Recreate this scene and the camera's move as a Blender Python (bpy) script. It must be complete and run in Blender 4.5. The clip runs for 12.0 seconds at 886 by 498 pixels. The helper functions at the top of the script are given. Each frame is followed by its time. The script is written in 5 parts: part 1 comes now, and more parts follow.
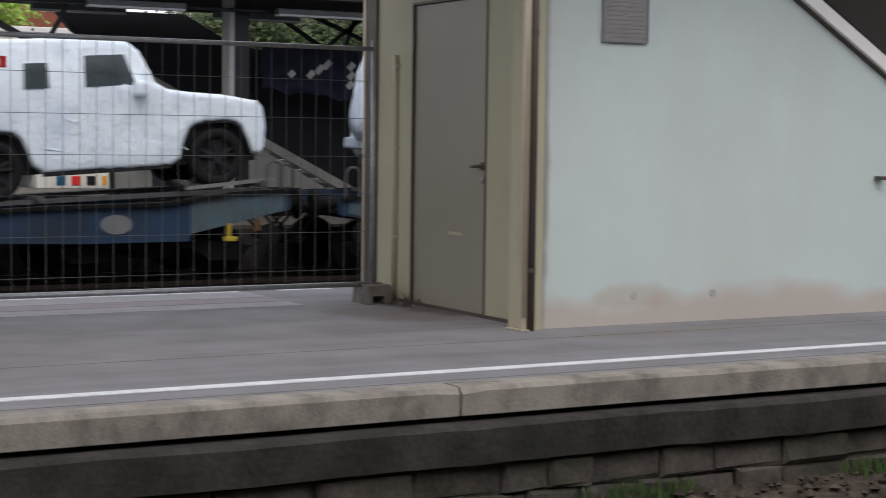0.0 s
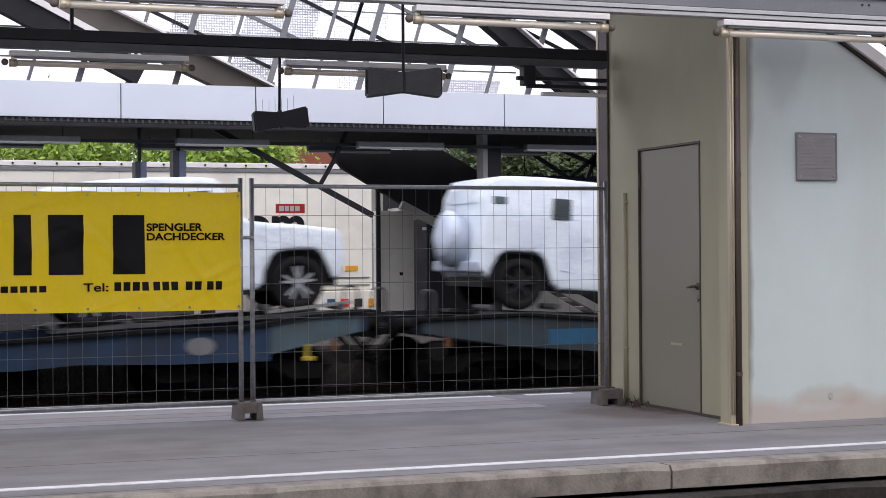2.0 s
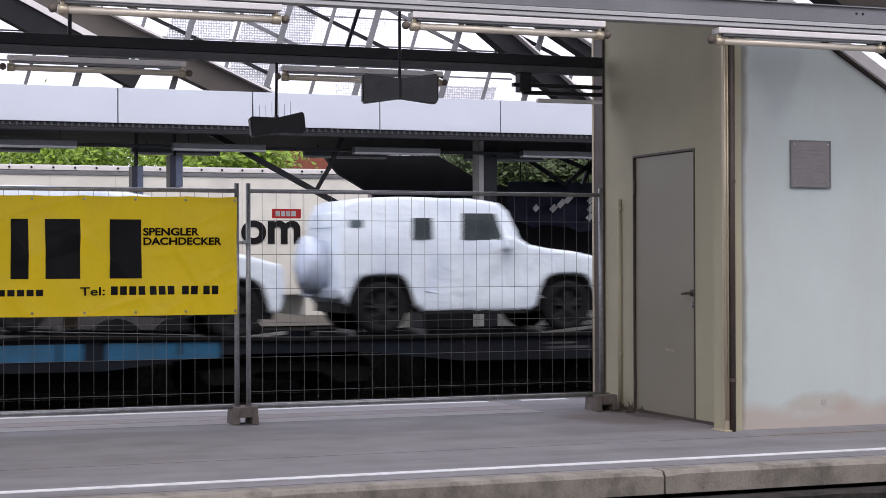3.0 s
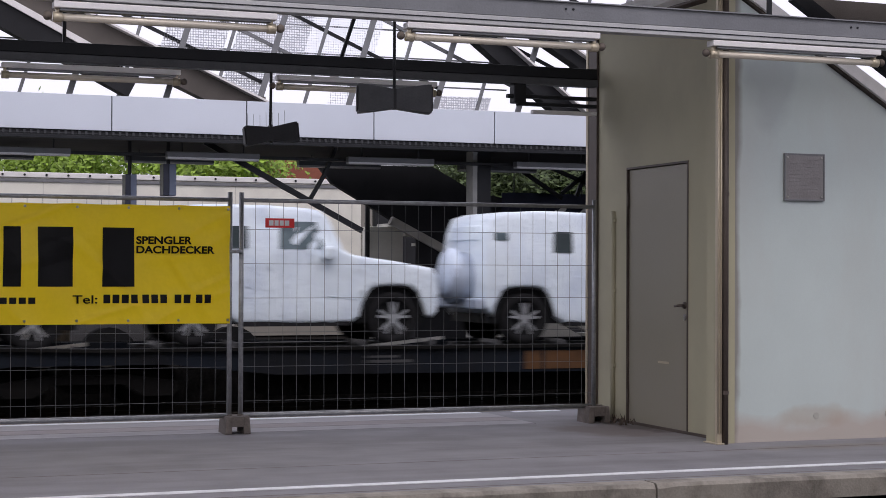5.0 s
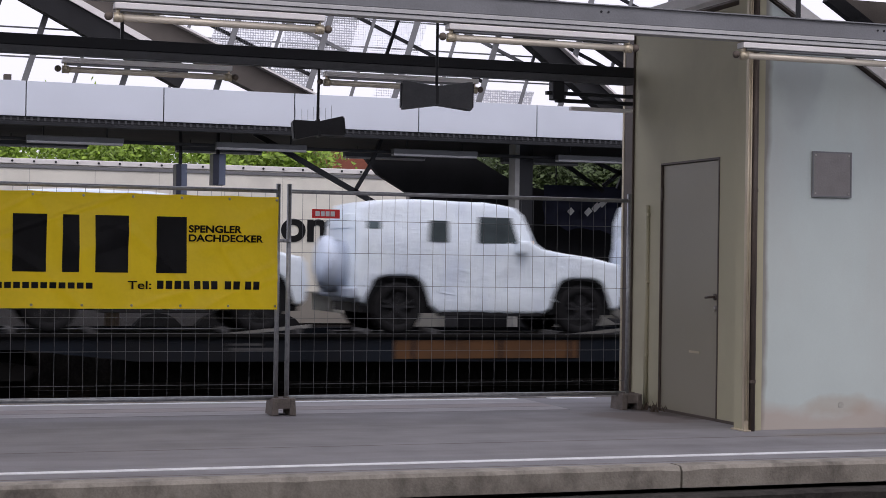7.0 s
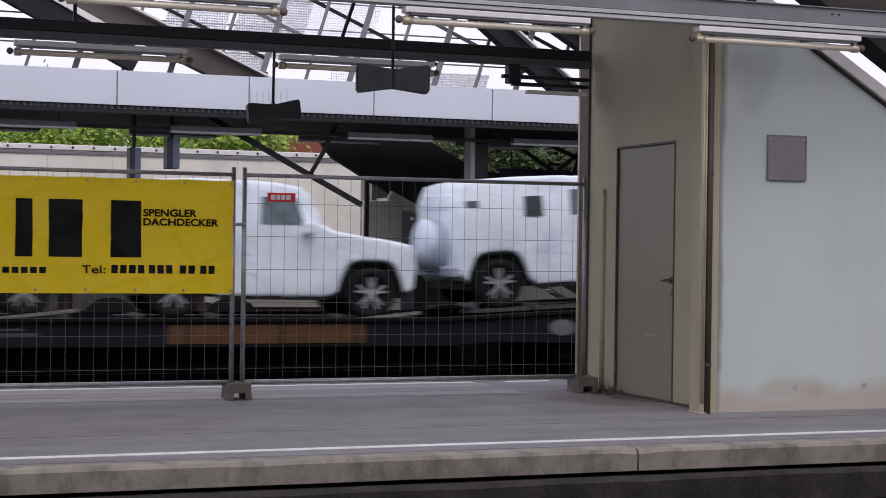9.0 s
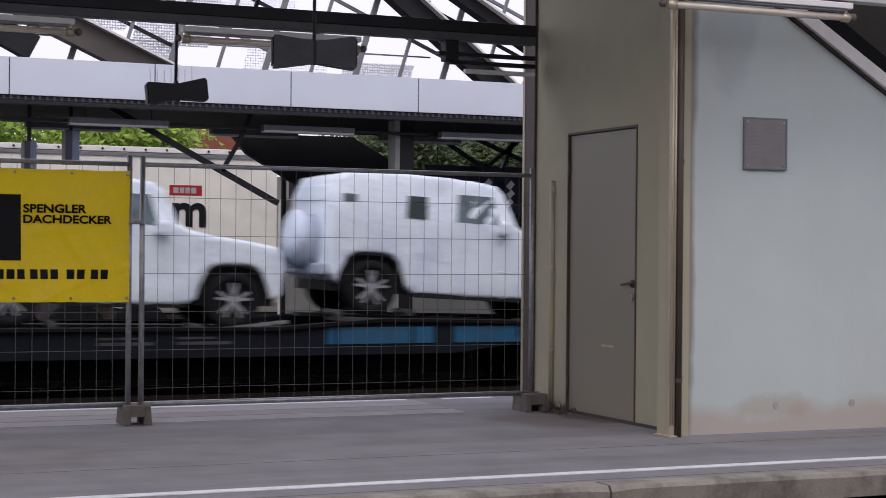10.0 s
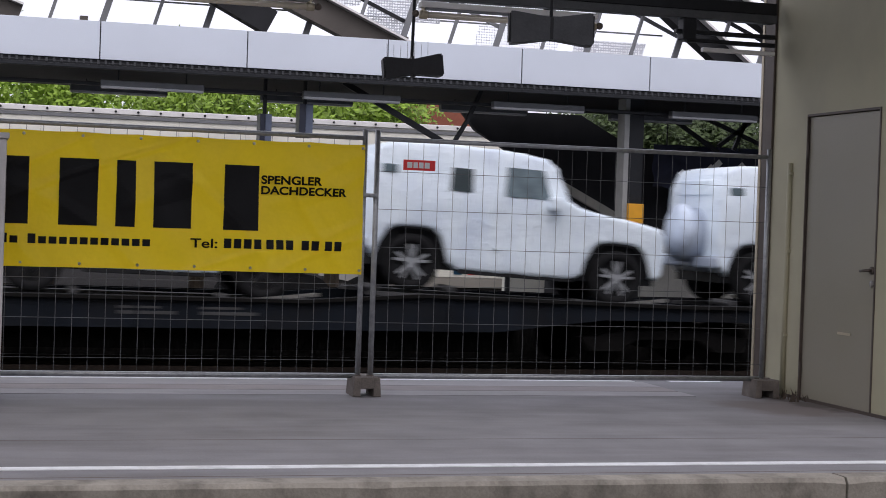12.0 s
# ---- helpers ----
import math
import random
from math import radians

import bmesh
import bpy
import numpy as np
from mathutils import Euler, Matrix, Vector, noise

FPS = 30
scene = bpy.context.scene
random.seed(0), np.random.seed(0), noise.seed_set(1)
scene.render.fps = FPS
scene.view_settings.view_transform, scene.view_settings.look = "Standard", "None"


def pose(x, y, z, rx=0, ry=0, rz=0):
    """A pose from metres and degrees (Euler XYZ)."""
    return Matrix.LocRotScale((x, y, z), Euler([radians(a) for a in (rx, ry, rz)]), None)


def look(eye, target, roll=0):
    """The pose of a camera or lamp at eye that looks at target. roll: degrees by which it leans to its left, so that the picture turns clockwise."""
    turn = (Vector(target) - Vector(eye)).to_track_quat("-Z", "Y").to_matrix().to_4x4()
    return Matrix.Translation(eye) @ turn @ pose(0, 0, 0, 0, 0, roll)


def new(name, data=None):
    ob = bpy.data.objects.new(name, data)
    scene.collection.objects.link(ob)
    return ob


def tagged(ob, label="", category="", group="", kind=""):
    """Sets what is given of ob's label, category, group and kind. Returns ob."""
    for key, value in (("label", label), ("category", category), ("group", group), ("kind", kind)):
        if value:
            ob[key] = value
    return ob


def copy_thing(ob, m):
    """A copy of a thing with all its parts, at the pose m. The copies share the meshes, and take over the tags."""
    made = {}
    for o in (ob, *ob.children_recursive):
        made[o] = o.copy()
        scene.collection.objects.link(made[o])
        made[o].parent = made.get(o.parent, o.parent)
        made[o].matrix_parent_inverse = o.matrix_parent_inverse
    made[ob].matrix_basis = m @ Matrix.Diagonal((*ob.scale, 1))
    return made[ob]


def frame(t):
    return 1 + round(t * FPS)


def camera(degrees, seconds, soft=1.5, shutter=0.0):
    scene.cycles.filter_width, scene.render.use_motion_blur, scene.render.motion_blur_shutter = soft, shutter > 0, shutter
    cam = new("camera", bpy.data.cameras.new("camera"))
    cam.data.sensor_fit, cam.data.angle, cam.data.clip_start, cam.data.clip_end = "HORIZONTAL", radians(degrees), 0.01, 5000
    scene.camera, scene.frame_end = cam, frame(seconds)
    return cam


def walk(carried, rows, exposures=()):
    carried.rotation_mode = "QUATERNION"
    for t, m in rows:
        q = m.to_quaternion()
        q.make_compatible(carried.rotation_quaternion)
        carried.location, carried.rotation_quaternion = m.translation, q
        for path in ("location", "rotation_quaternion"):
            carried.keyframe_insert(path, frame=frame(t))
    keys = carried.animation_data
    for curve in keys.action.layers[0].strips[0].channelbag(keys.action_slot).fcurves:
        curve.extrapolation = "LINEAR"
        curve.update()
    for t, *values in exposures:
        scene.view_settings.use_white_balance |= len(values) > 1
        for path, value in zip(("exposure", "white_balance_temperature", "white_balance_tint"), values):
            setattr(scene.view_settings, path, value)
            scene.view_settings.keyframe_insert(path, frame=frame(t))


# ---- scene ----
cam = camera(29.66, 12.0, 0.8, 0.2)
# seconds, eye, yaw to the right of straight across the tracks, pitch, roll
ROWS = [
    (0.0, 0.819, 1.996, 1.302, 28.947, -3.801, 0.722),
    (0.1, 0.792, 2.007, 1.310, 27.490, -3.636, 0.654),
    (0.2, 0.764, 2.016, 1.318, 25.857, -3.255, 0.579),
    (0.3, 0.734, 2.025, 1.325, 24.481, -2.783, 0.533),
    (0.4, 0.699, 2.030, 1.332, 23.168, -2.232, 0.476),
    (0.5, 0.660, 2.032, 1.338, 21.875, -1.757, 0.329),
    (1.0, 0.385, 1.250, 1.359, 19.052, -0.326, -0.190),
    (1.5, 0.077, 0.259, 1.381, 19.842, 0.130, -0.368),
    (2.0, -0.054, -0.182, 1.384, 20.252, 0.210, -0.417),
    (2.5, -0.064, -0.217, 1.384, 20.299, 0.301, -0.303),
    (3.0, -0.071, -0.238, 1.384, 20.393, 0.400, -0.176),
    (5.0, -0.071, -0.228, 1.384, 20.635, 0.763, 0.240),
    (5.5, -0.060, -0.200, 1.384, 20.344, 0.819, 0.418),
    (6.0, -0.045, -0.149, 1.383, 19.996, 0.856, 0.578),
    (6.5, -0.139, -0.466, 1.385, 19.483, 0.620, 0.735),
    (8.5, -0.280, -1.018, 1.388, 18.742, 0.083, 0.942),
    (9.0, -0.224, -0.753, 1.386, 20.640, -0.132, 0.760),
    (9.5, 0.184, 0.574, 1.376, 21.739, 0.118, 0.647),
    (10.0, 0.356, 1.071, 1.362, 23.492, -0.014, 0.534),
    (10.5, 0.381, 1.069, 1.365, 24.766, -0.414, 0.392),
    (11.0, 0.311, 1.015, 1.364, 19.974, -0.852, 0.273),
    (11.5, 0.292, 1.098, 1.359, 15.071, -0.920, 0.913),
    (12.0, 0.310, 1.157, 1.359, 15.932, -0.924, 1.945),
]


def aim(x, y, z, yaw, pitch, roll):
    a, b = radians(yaw), radians(pitch)
    eye = Vector((x, y, z))
    way = Vector((math.sin(a) * math.cos(b), math.cos(a) * math.cos(b), math.sin(b)))
    return look(eye, eye + way, roll)


# seconds, stops, kelvin, tint
EXPOSURES = [(0.0, -0.4, 6450, 7), (0.5, -0.23, 6450, 7), (1.0, -0.2, 6400, 8), (2.0, -0.18, 6300, 12), (3.0, -0.22, 6300, 13), (5.0, -0.6, 6320, 14), (6.5, -0.62, 6320, 14), (8.5, -0.64, 6320, 15), (9.5, -0.64, 6320, 15), (10.5, -0.64, 6320, 15), (11.0, -0.64, 6320, 13), (11.5, -0.52, 6300, 12), (12.0, -0.52, 6300, 11)]
walk(cam, [(r[0], aim(*r[1:])) for r in ROWS], EXPOSURES)

# ---- light ----
world = bpy.data.worlds.new("world")
scene.world = world
world.use_nodes = True
wn = world.node_tree.nodes
sky = wn.new("ShaderNodeTexSky")
sky.sky_type = "NISHITA"
sky.sun_disc = False
sky.sun_elevation, sky.sun_rotation = radians(52), radians(200)
sky.air_density, sky.dust_density, sky.ozone_density = 1.0, 6.0, 1.0
wn["Background"].inputs["Strength"].default_value = 0.15
veil = wn.new("ShaderNodeMix")
veil.data_type = "RGBA"
veil.inputs[0].default_value = 0.65
veil.inputs[7].default_value = (14.6, 14.2, 15.6, 1)
world.node_tree.links.new(sky.outputs[0], veil.inputs[6])
world.node_tree.links.new(veil.outputs[2], wn["Background"].inputs[0])
sun = new("sun", bpy.data.lights.new("sun", "SUN"))
sun.data.energy, sun.data.angle, sun.data.color = 0.7, radians(25), (1, 0.98, 0.95)
sun.matrix_world = look((0, 0, 30), (7, 20, 0))

# ---- materials ----
def mat(name, color, rough=0.6, metal=0.0, vary=0.15, scale=6.0, fine=60.0, bump=0.15, blotch=None, blotch_amount=0.0, blotch_scale=1.2, stretch=None, spec=0.5, depth=0.02):
    """A surface with grain at two scales, relief and, where given, blotches of dirt or of painted shading."""
    m = bpy.data.materials.new(name)
    m.use_nodes = True
    nt = m.node_tree
    b = nt.nodes["Principled BSDF"]
    b.inputs["Roughness"].default_value, b.inputs["Metallic"].default_value = rough, metal
    b.inputs["Specular IOR Level"].default_value = spec
    tc = nt.nodes.new("ShaderNodeTexCoord")
    n1 = nt.nodes.new("ShaderNodeTexNoise")
    n1.inputs["Scale"].default_value, n1.inputs["Detail"].default_value = scale, 6
    n2 = nt.nodes.new("ShaderNodeTexNoise")
    n2.inputs["Scale"].default_value, n2.inputs["Detail"].default_value = fine, 4
    add = nt.nodes.new("ShaderNodeMath")
    add.operation = "MULTIPLY_ADD"
    add.inputs[1].default_value, add.inputs[2].default_value = 0.5, 0.0
    mix = nt.nodes.new("ShaderNodeMath")
    mix.operation = "ADD"
    ramp = nt.nodes.new("ShaderNodeValToRGB")
    lo = [max(0, c * (1 - vary)) for c in color]
    hi = [min(1, c * (1 + vary)) for c in color]
    ramp.color_ramp.elements[0].position, ramp.color_ramp.elements[1].position = 0.5, 1.0
    ramp.color_ramp.elements[0].color, ramp.color_ramp.elements[1].color = (*lo, 1), (*hi, 1)
    for n in (n1, n2):
        nt.links.new(tc.outputs["Object"], n.inputs["Vector"])
    nt.links.new(n2.outputs[0], add.inputs[0])
    nt.links.new(n1.outputs[0], mix.inputs[0])
    nt.links.new(add.outputs[0], mix.inputs[1])
    nt.links.new(mix.outputs[0], ramp.inputs[0])
    out = ramp.outputs[0]
    if blotch is not None:
        g = nt.nodes.new("ShaderNodeTexNoise")
        g.inputs["Scale"].default_value, g.inputs["Detail"].default_value, g.inputs["Roughness"].default_value = blotch_scale, 8, 0.65
        gv = tc.outputs["Object"]
        if stretch:
            mp = nt.nodes.new("ShaderNodeMapping")
            mp.inputs["Scale"].default_value = stretch
            nt.links.new(gv, mp.inputs["Vector"])
            gv = mp.outputs[0]
        gr = nt.nodes.new("ShaderNodeValToRGB")
        gr.color_ramp.elements[0].position, gr.color_ramp.elements[1].position = 0.45, 0.72
        gr.color_ramp.elements[1].color = (blotch_amount, blotch_amount, blotch_amount, 1)
        mx = nt.nodes.new("ShaderNodeMix")
        mx.data_type = "RGBA"
        mx.inputs[7].default_value = (*blotch, 1)
        nt.links.new(gv, g.inputs["Vector"])
        nt.links.new(g.outputs[0], gr.inputs[0])
        nt.links.new(gr.outputs[0], mx.inputs[0])
        nt.links.new(out, mx.inputs[6])
        out = mx.outputs[2]
    nt.links.new(out, b.inputs["Base Color"])
    if bump:
        bp = nt.nodes.new("ShaderNodeBump")
        bp.inputs["Strength"].default_value, bp.inputs["Distance"].default_value = bump, depth
        nt.links.new(mix.outputs[0], bp.inputs["Height"])
        nt.links.new(bp.outputs[0], b.inputs["Normal"])
    return m


M_PLAT = mat("platform_concrete", (0.215, 0.21, 0.222), 0.78, vary=0.18, scale=2.2, fine=70, bump=0.25, blotch=(0.11, 0.1, 0.1), blotch_amount=0.55, blotch_scale=1.7, stretch=(0.22, 1.3, 1))
M_COPING = mat("coping_concrete", (0.3, 0.275, 0.235), 0.85, vary=0.22, scale=3, fine=60, bump=0.3, blotch=(0.05, 0.042, 0.035), blotch_amount=0.85, blotch_scale=2.6, stretch=(1.2, 0.8, 0.9))
M_OLDWALL = mat("old_wall_concrete", (0.1, 0.09, 0.08), 0.9, vary=0.6, scale=5, fine=30, bump=0.8, blotch=(0.022, 0.027, 0.016), blotch_amount=0.9, blotch_scale=3.5)
M_BEAMOLD = mat("old_beam_concrete", (0.042, 0.037, 0.034), 0.9, spec=0.3, vary=0.5, scale=4, fine=30, bump=0.6, blotch=(0.02, 0.022, 0.016), blotch_amount=0.8, blotch_scale=2.5)
M_LINE = mat("line_paint", (0.75, 0.76, 0.78), 0.6, vary=0.08, scale=8, bump=0.05, blotch=(0.35, 0.35, 0.35), blotch_amount=0.5, blotch_scale=6)
# darker than dirty stone: the shade of the track bed is in this colour
M_BALLAST = mat("ballast", (0.014, 0.0125, 0.0115), 0.95, spec=0.05, vary=0.6, scale=18, fine=70, bump=1.0, blotch=(0.006, 0.0055, 0.005), blotch_amount=0.9, blotch_scale=5)
M_RAIL = mat("rail_steel", (0.04, 0.03, 0.024), 0.5, 0.6, vary=0.3, scale=10)
M_WALLWHITE = mat("render_white", (0.55, 0.62, 0.6), 0.75, vary=0.05, scale=1.2, fine=120, bump=0.05, blotch=(0.52, 0.53, 0.5), blotch_amount=0.6, blotch_scale=0.9, stretch=(1, 1, 0.35))
M_WALLBEIGE = mat("panel_beige", (0.44, 0.415, 0.285), 0.65, vary=0.05, scale=1.5, fine=100, bump=0.04, blotch=(0.3, 0.26, 0.2), blotch_amount=0.4, blotch_scale=0.8)
M_DOOR = mat("door_paint", (0.29, 0.268, 0.205), 0.36, vary=0.05, scale=2, fine=80, bump=0.03, blotch=(0.25, 0.23, 0.2), blotch_amount=0.4, blotch_scale=1.0)
M_BROWN = mat("trim_brown", (0.09, 0.07, 0.058), 0.5, 0.2, vary=0.2, scale=4)
M_CREAM = mat("trim_cream", (0.56, 0.49, 0.36), 0.32, 0.35, vary=0.1, scale=4)
M_VENT = mat("vent_grey", (0.27, 0.255, 0.25), 0.5, 0.3, vary=0.1)
M_CHROME = mat("handle_steel", (0.5, 0.48, 0.45), 0.3, 0.9, vary=0.1)
M_GALV = mat("galvanised_steel", (0.36, 0.37, 0.38), 0.45, 0.7, vary=0.2, scale=20)
M_WIRE = mat("fence_wire", (0.15, 0.155, 0.16), 0.6, 0.2, vary=0.2)
M_DULLBROWN = mat("dull_brown", (0.14, 0.115, 0.095), 0.8, vary=0.25, scale=5)
M_BLOCK = mat("block_concrete", (0.15, 0.13, 0.115), 0.95, vary=0.3, scale=10, fine=80, bump=0.5)
M_STEEL_DARK = mat("steel_dark", (0.016, 0.017, 0.02), 0.5, 0.1, spec=0.3, vary=0.25, scale=3)
M_STEEL_GREY = mat("steel_grey", (0.2, 0.205, 0.215), 0.5, 0.3, vary=0.12, scale=3)
M_LAMPWHITE = mat("lamp_white", (0.8, 0.78, 0.76), 0.5, vary=0.06, scale=5)
M_TUBE = mat("tube_glass", (0.76, 0.69, 0.57), 0.15, 0.15, vary=0.06, scale=3, bump=0)
M_STEEL_GUT = mat("gutter_steel", (0.035, 0.036, 0.04), 0.5, vary=0.25, scale=4)
M_SPEAKER = mat("speaker_grey", (0.07, 0.072, 0.078), 0.5, vary=0.2, scale=8)
M_SPEAKER_DK = mat("speaker_dark", (0.02, 0.02, 0.023), 0.6, vary=0.2, scale=8)
M_FASCIA = mat("fascia_panel", (0.6, 0.635, 0.7), 0.35, 0.1, vary=0.04, scale=1, bump=0.02)
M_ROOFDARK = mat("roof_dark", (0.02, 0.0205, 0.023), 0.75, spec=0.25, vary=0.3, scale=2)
M_BEAMBROWN = mat("beam_brown", (0.1, 0.087, 0.077), 0.6, 0.2, vary=0.2, scale=2)
M_YELLOW = mat("banner_yellow", (0.93, 0.68, 0.012), 0.5, vary=0.06, scale=2.5, fine=30, bump=0.25)
# daylight shines through the thin vinyl
ynt = M_YELLOW.node_tree
ytr = ynt.nodes.new("ShaderNodeBsdfTranslucent")
ytr.inputs["Color"].default_value = (0.93, 0.66, 0.012, 1)
ymx = ynt.nodes.new("ShaderNodeMixShader")
ymx.inputs[0].default_value = 0.3
ynt.links.new(ynt.nodes["Principled BSDF"].outputs[0], ymx.inputs[1])
ynt.links.new(ytr.outputs[0], ymx.inputs[2])
ynt.links.new(ymx.outputs[0], ynt.nodes["Material Output"].inputs[0])
M_BLACK = mat("print_black", (0.008, 0.008, 0.009), 0.6, spec=0.2, vary=0.2, bump=0)
M_RED = mat("sign_red", (0.8, 0.035, 0.035), 0.45, vary=0.1)
M_WHITE = mat("print_white", (0.8, 0.8, 0.8), 0.5, vary=0.05, bump=0)
# blue-grey blotches paint the bluish shading of the white film
M_FILM = mat("wrap_film", (0.81, 0.895, 0.985), 0.34, vary=0.05, scale=2.4, fine=6, bump=0.5, depth=0.05, blotch=(0.6, 0.69, 0.85), blotch_amount=0.7, blotch_scale=1.3, stretch=(1.4, 1, 0.5))
# long soft drapes and short sharp creases in the film
fnt = M_FILM.node_tree
fb = fnt.nodes["Principled BSDF"]
ftc = fnt.nodes.new("ShaderNodeTexCoord")
last = fb.inputs["Normal"].links[0].from_socket
for turn, sx, sc, dist, power in ((0.25, (3.2, 1.0, 0.7), 1.3, 0.6, 0.03), (-0.5, (4.0, 1.0, 1.0), 2.6, 1.4, 0.022), (0.9, (5.0, 1.0, 1.2), 4.0, 1.0, 0.02)):
    fm = fnt.nodes.new("ShaderNodeMapping")
    fm.inputs["Rotation"].default_value = (0, turn, 0)
    fm.inputs["Scale"].default_value = sx
    fn = fnt.nodes.new("ShaderNodeTexNoise")
    fn.inputs["Scale"].default_value, fn.inputs["Detail"].default_value, fn.inputs["Distortion"].default_value = sc, 2.0, dist
    fs_ = fnt.nodes.new("ShaderNodeMath")
    fs_.operation, fs_.inputs[1].default_value = "SUBTRACT", 0.5
    fa = fnt.nodes.new("ShaderNodeMath")
    fa.operation = "ABSOLUTE"
    fp = fnt.nodes.new("ShaderNodeMath")
    fp.operation, fp.inputs[1].default_value = "POWER", 0.6
    fbp = fnt.nodes.new("ShaderNodeBump")
    fbp.inputs["Strength"].default_value, fbp.inputs["Distance"].default_value, fbp.invert = 0.8, power, True
    fnt.links.new(ftc.outputs["Object"], fm.inputs["Vector"])
    fnt.links.new(fm.outputs[0], fn.inputs["Vector"])
    fnt.links.new(fn.outputs[0], fs_.inputs[0])
    fnt.links.new(fs_.outputs[0], fa.inputs[0])
    fnt.links.new(fa.outputs[0], fp.inputs[0])
    fnt.links.new(fp.outputs[0], fbp.inputs["Height"])
    fnt.links.new(last, fbp.inputs["Normal"])
    last = fbp.outputs[0]
fnt.links.new(last, fb.inputs["Normal"])
M_PAINT = mat("vehicle_paint", (0.78, 0.8, 0.82), 0.38, vary=0.02, bump=0)
M_SPAREFILM = mat("spare_film", (0.6, 0.67, 0.78), 0.4, vary=0.2, scale=3, bump=0.5, blotch=(0.38, 0.43, 0.53), blotch_amount=0.7, blotch_scale=2)
M_COVER = mat("cover_grey", (0.38, 0.43, 0.52), 0.5, vary=0.12, scale=3, bump=0.4)
M_GREYFILM = mat("door_film_grey", (0.33, 0.35, 0.38), 0.4, vary=0.1, scale=3, bump=0.3)
M_TYRE = mat("tyre_rubber", (0.011, 0.011, 0.012), 0.8, spec=0.15, vary=0.3, scale=15)
M_RIM = mat("rim_alloy", (0.5, 0.51, 0.53), 0.35, 0.7, vary=0.1)
M_RIMDARK = mat("rim_black", (0.02, 0.02, 0.022), 0.45, 0.1, spec=0.3, vary=0.2)
M_PLASTIC = mat("plastic_black", (0.013, 0.0135, 0.015), 0.6, spec=0.25, vary=0.2)
M_WINDOW = mat("window_dark", (0.05, 0.065, 0.07), 0.12, vary=0.4, scale=3, bump=0)
M_WINFILM = mat("window_film", (0.11, 0.15, 0.17), 0.25, vary=0.35, scale=5, bump=0.2)
M_WAGBLUE = mat("wagon_blue", (0.022, 0.045, 0.088), 0.6, 0.1, spec=0.25, vary=0.25, scale=1.5, blotch=(0.03, 0.03, 0.032), blotch_amount=0.8, blotch_scale=1.2)
M_WAGNAVY = mat("wagon_navy", (0.0072, 0.0105, 0.017), 0.65, 0.1, spec=0.2, vary=0.35, scale=1.5, blotch=(0.012, 0.011, 0.011), blotch_amount=0.8, blotch_scale=1.2)
M_COLUMN = mat("column_grey", (0.3, 0.3, 0.29), 0.6, vary=0.1)
M_DUCT = mat("duct_grey", (0.5, 0.5, 0.5), 0.5, 0.2, vary=0.08)
M_WAGTEAL = mat("wagon_teal", (0.07, 0.115, 0.14), 0.55, 0.1, vary=0.2, scale=2, blotch=(0.06, 0.055, 0.05), blotch_amount=0.7, blotch_scale=1.5)
M_HANDLE = mat("handle_yellow", (0.42, 0.31, 0.02), 0.6, vary=0.2)
M_WAGSLATE = mat("wagon_slate", (0.03, 0.048, 0.06), 0.6, 0.1, vary=0.3, scale=2, blotch=(0.025, 0.024, 0.023), blotch_amount=0.7, blotch_scale=1.5)
M_WAGBRIGHT = mat("wagon_bright_blue", (0.013, 0.105, 0.21), 0.5, vary=0.2, scale=2, blotch=(0.04, 0.05, 0.06), blotch_amount=0.6)
# near-black: the shadow under the train is put into this base colour
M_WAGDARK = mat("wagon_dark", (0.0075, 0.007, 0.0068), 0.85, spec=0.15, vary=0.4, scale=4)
M_DECK = mat("wagon_deck", (0.08, 0.08, 0.083), 0.6, 0.4, vary=0.3, scale=5)
M_ORANGE = mat("wagon_orange", (0.095, 0.04, 0.01), 0.6, vary=0.3, scale=3)
M_SIGNYELLOW = mat("sign_yellow", (0.75, 0.36, 0.02), 0.5, vary=0.08)
M_TRAILER = mat("trailer_white", (0.82, 0.8, 0.71), 0.5, vary=0.06, scale=1.5, bump=0.05, blotch=(0.5, 0.48, 0.44), blotch_amount=0.4)
M_CONC = mat("stair_concrete", (0.42, 0.41, 0.37), 0.85, vary=0.2, scale=2, bump=0.15)
M_TARP = mat("tarp_blue", (0.012, 0.016, 0.045), 0.6, vary=0.3, scale=2, bump=0.5)
M_LEAF = mat("leaf_green", (0.22, 0.34, 0.03), 0.6, vary=0.5, scale=1.2, fine=9, bump=0)
M_LEAFDARK = mat("leaf_dark", (0.055, 0.085, 0.022), 0.6, vary=0.5, scale=1.2, fine=9, bump=0)
M_BARK = mat("bark", (0.08, 0.06, 0.045), 0.9, vary=0.3, scale=8, bump=0.5)
M_ROOFRED = mat("roof_tile_red", (0.24, 0.075, 0.045), 0.8, vary=0.2, scale=4)
M_FACADE = mat("facade_plaster", (0.3, 0.28, 0.25), 0.85, vary=0.1, scale=1)
M_STONE = mat("wall_stone", (0.075, 0.064, 0.054), 0.9, vary=0.5, scale=6, fine=30, bump=0.7, blotch=(0.03, 0.04, 0.018), blotch_amount=0.85, blotch_scale=2.2)
M_CABINET = mat("cabinet_grey", (0.56, 0.54, 0.525), 0.7, vary=0.08, scale=3, bump=0.2, blotch=(0.4, 0.37, 0.34), blotch_amount=0.5)
M_PAVEPALE = mat("paving_pale", (0.3, 0.29, 0.3), 0.75, vary=0.12, scale=3, bump=0.2, blotch=(0.19, 0.18, 0.18), blotch_amount=0.6, blotch_scale=1.4, stretch=(0.2, 1.5, 1))
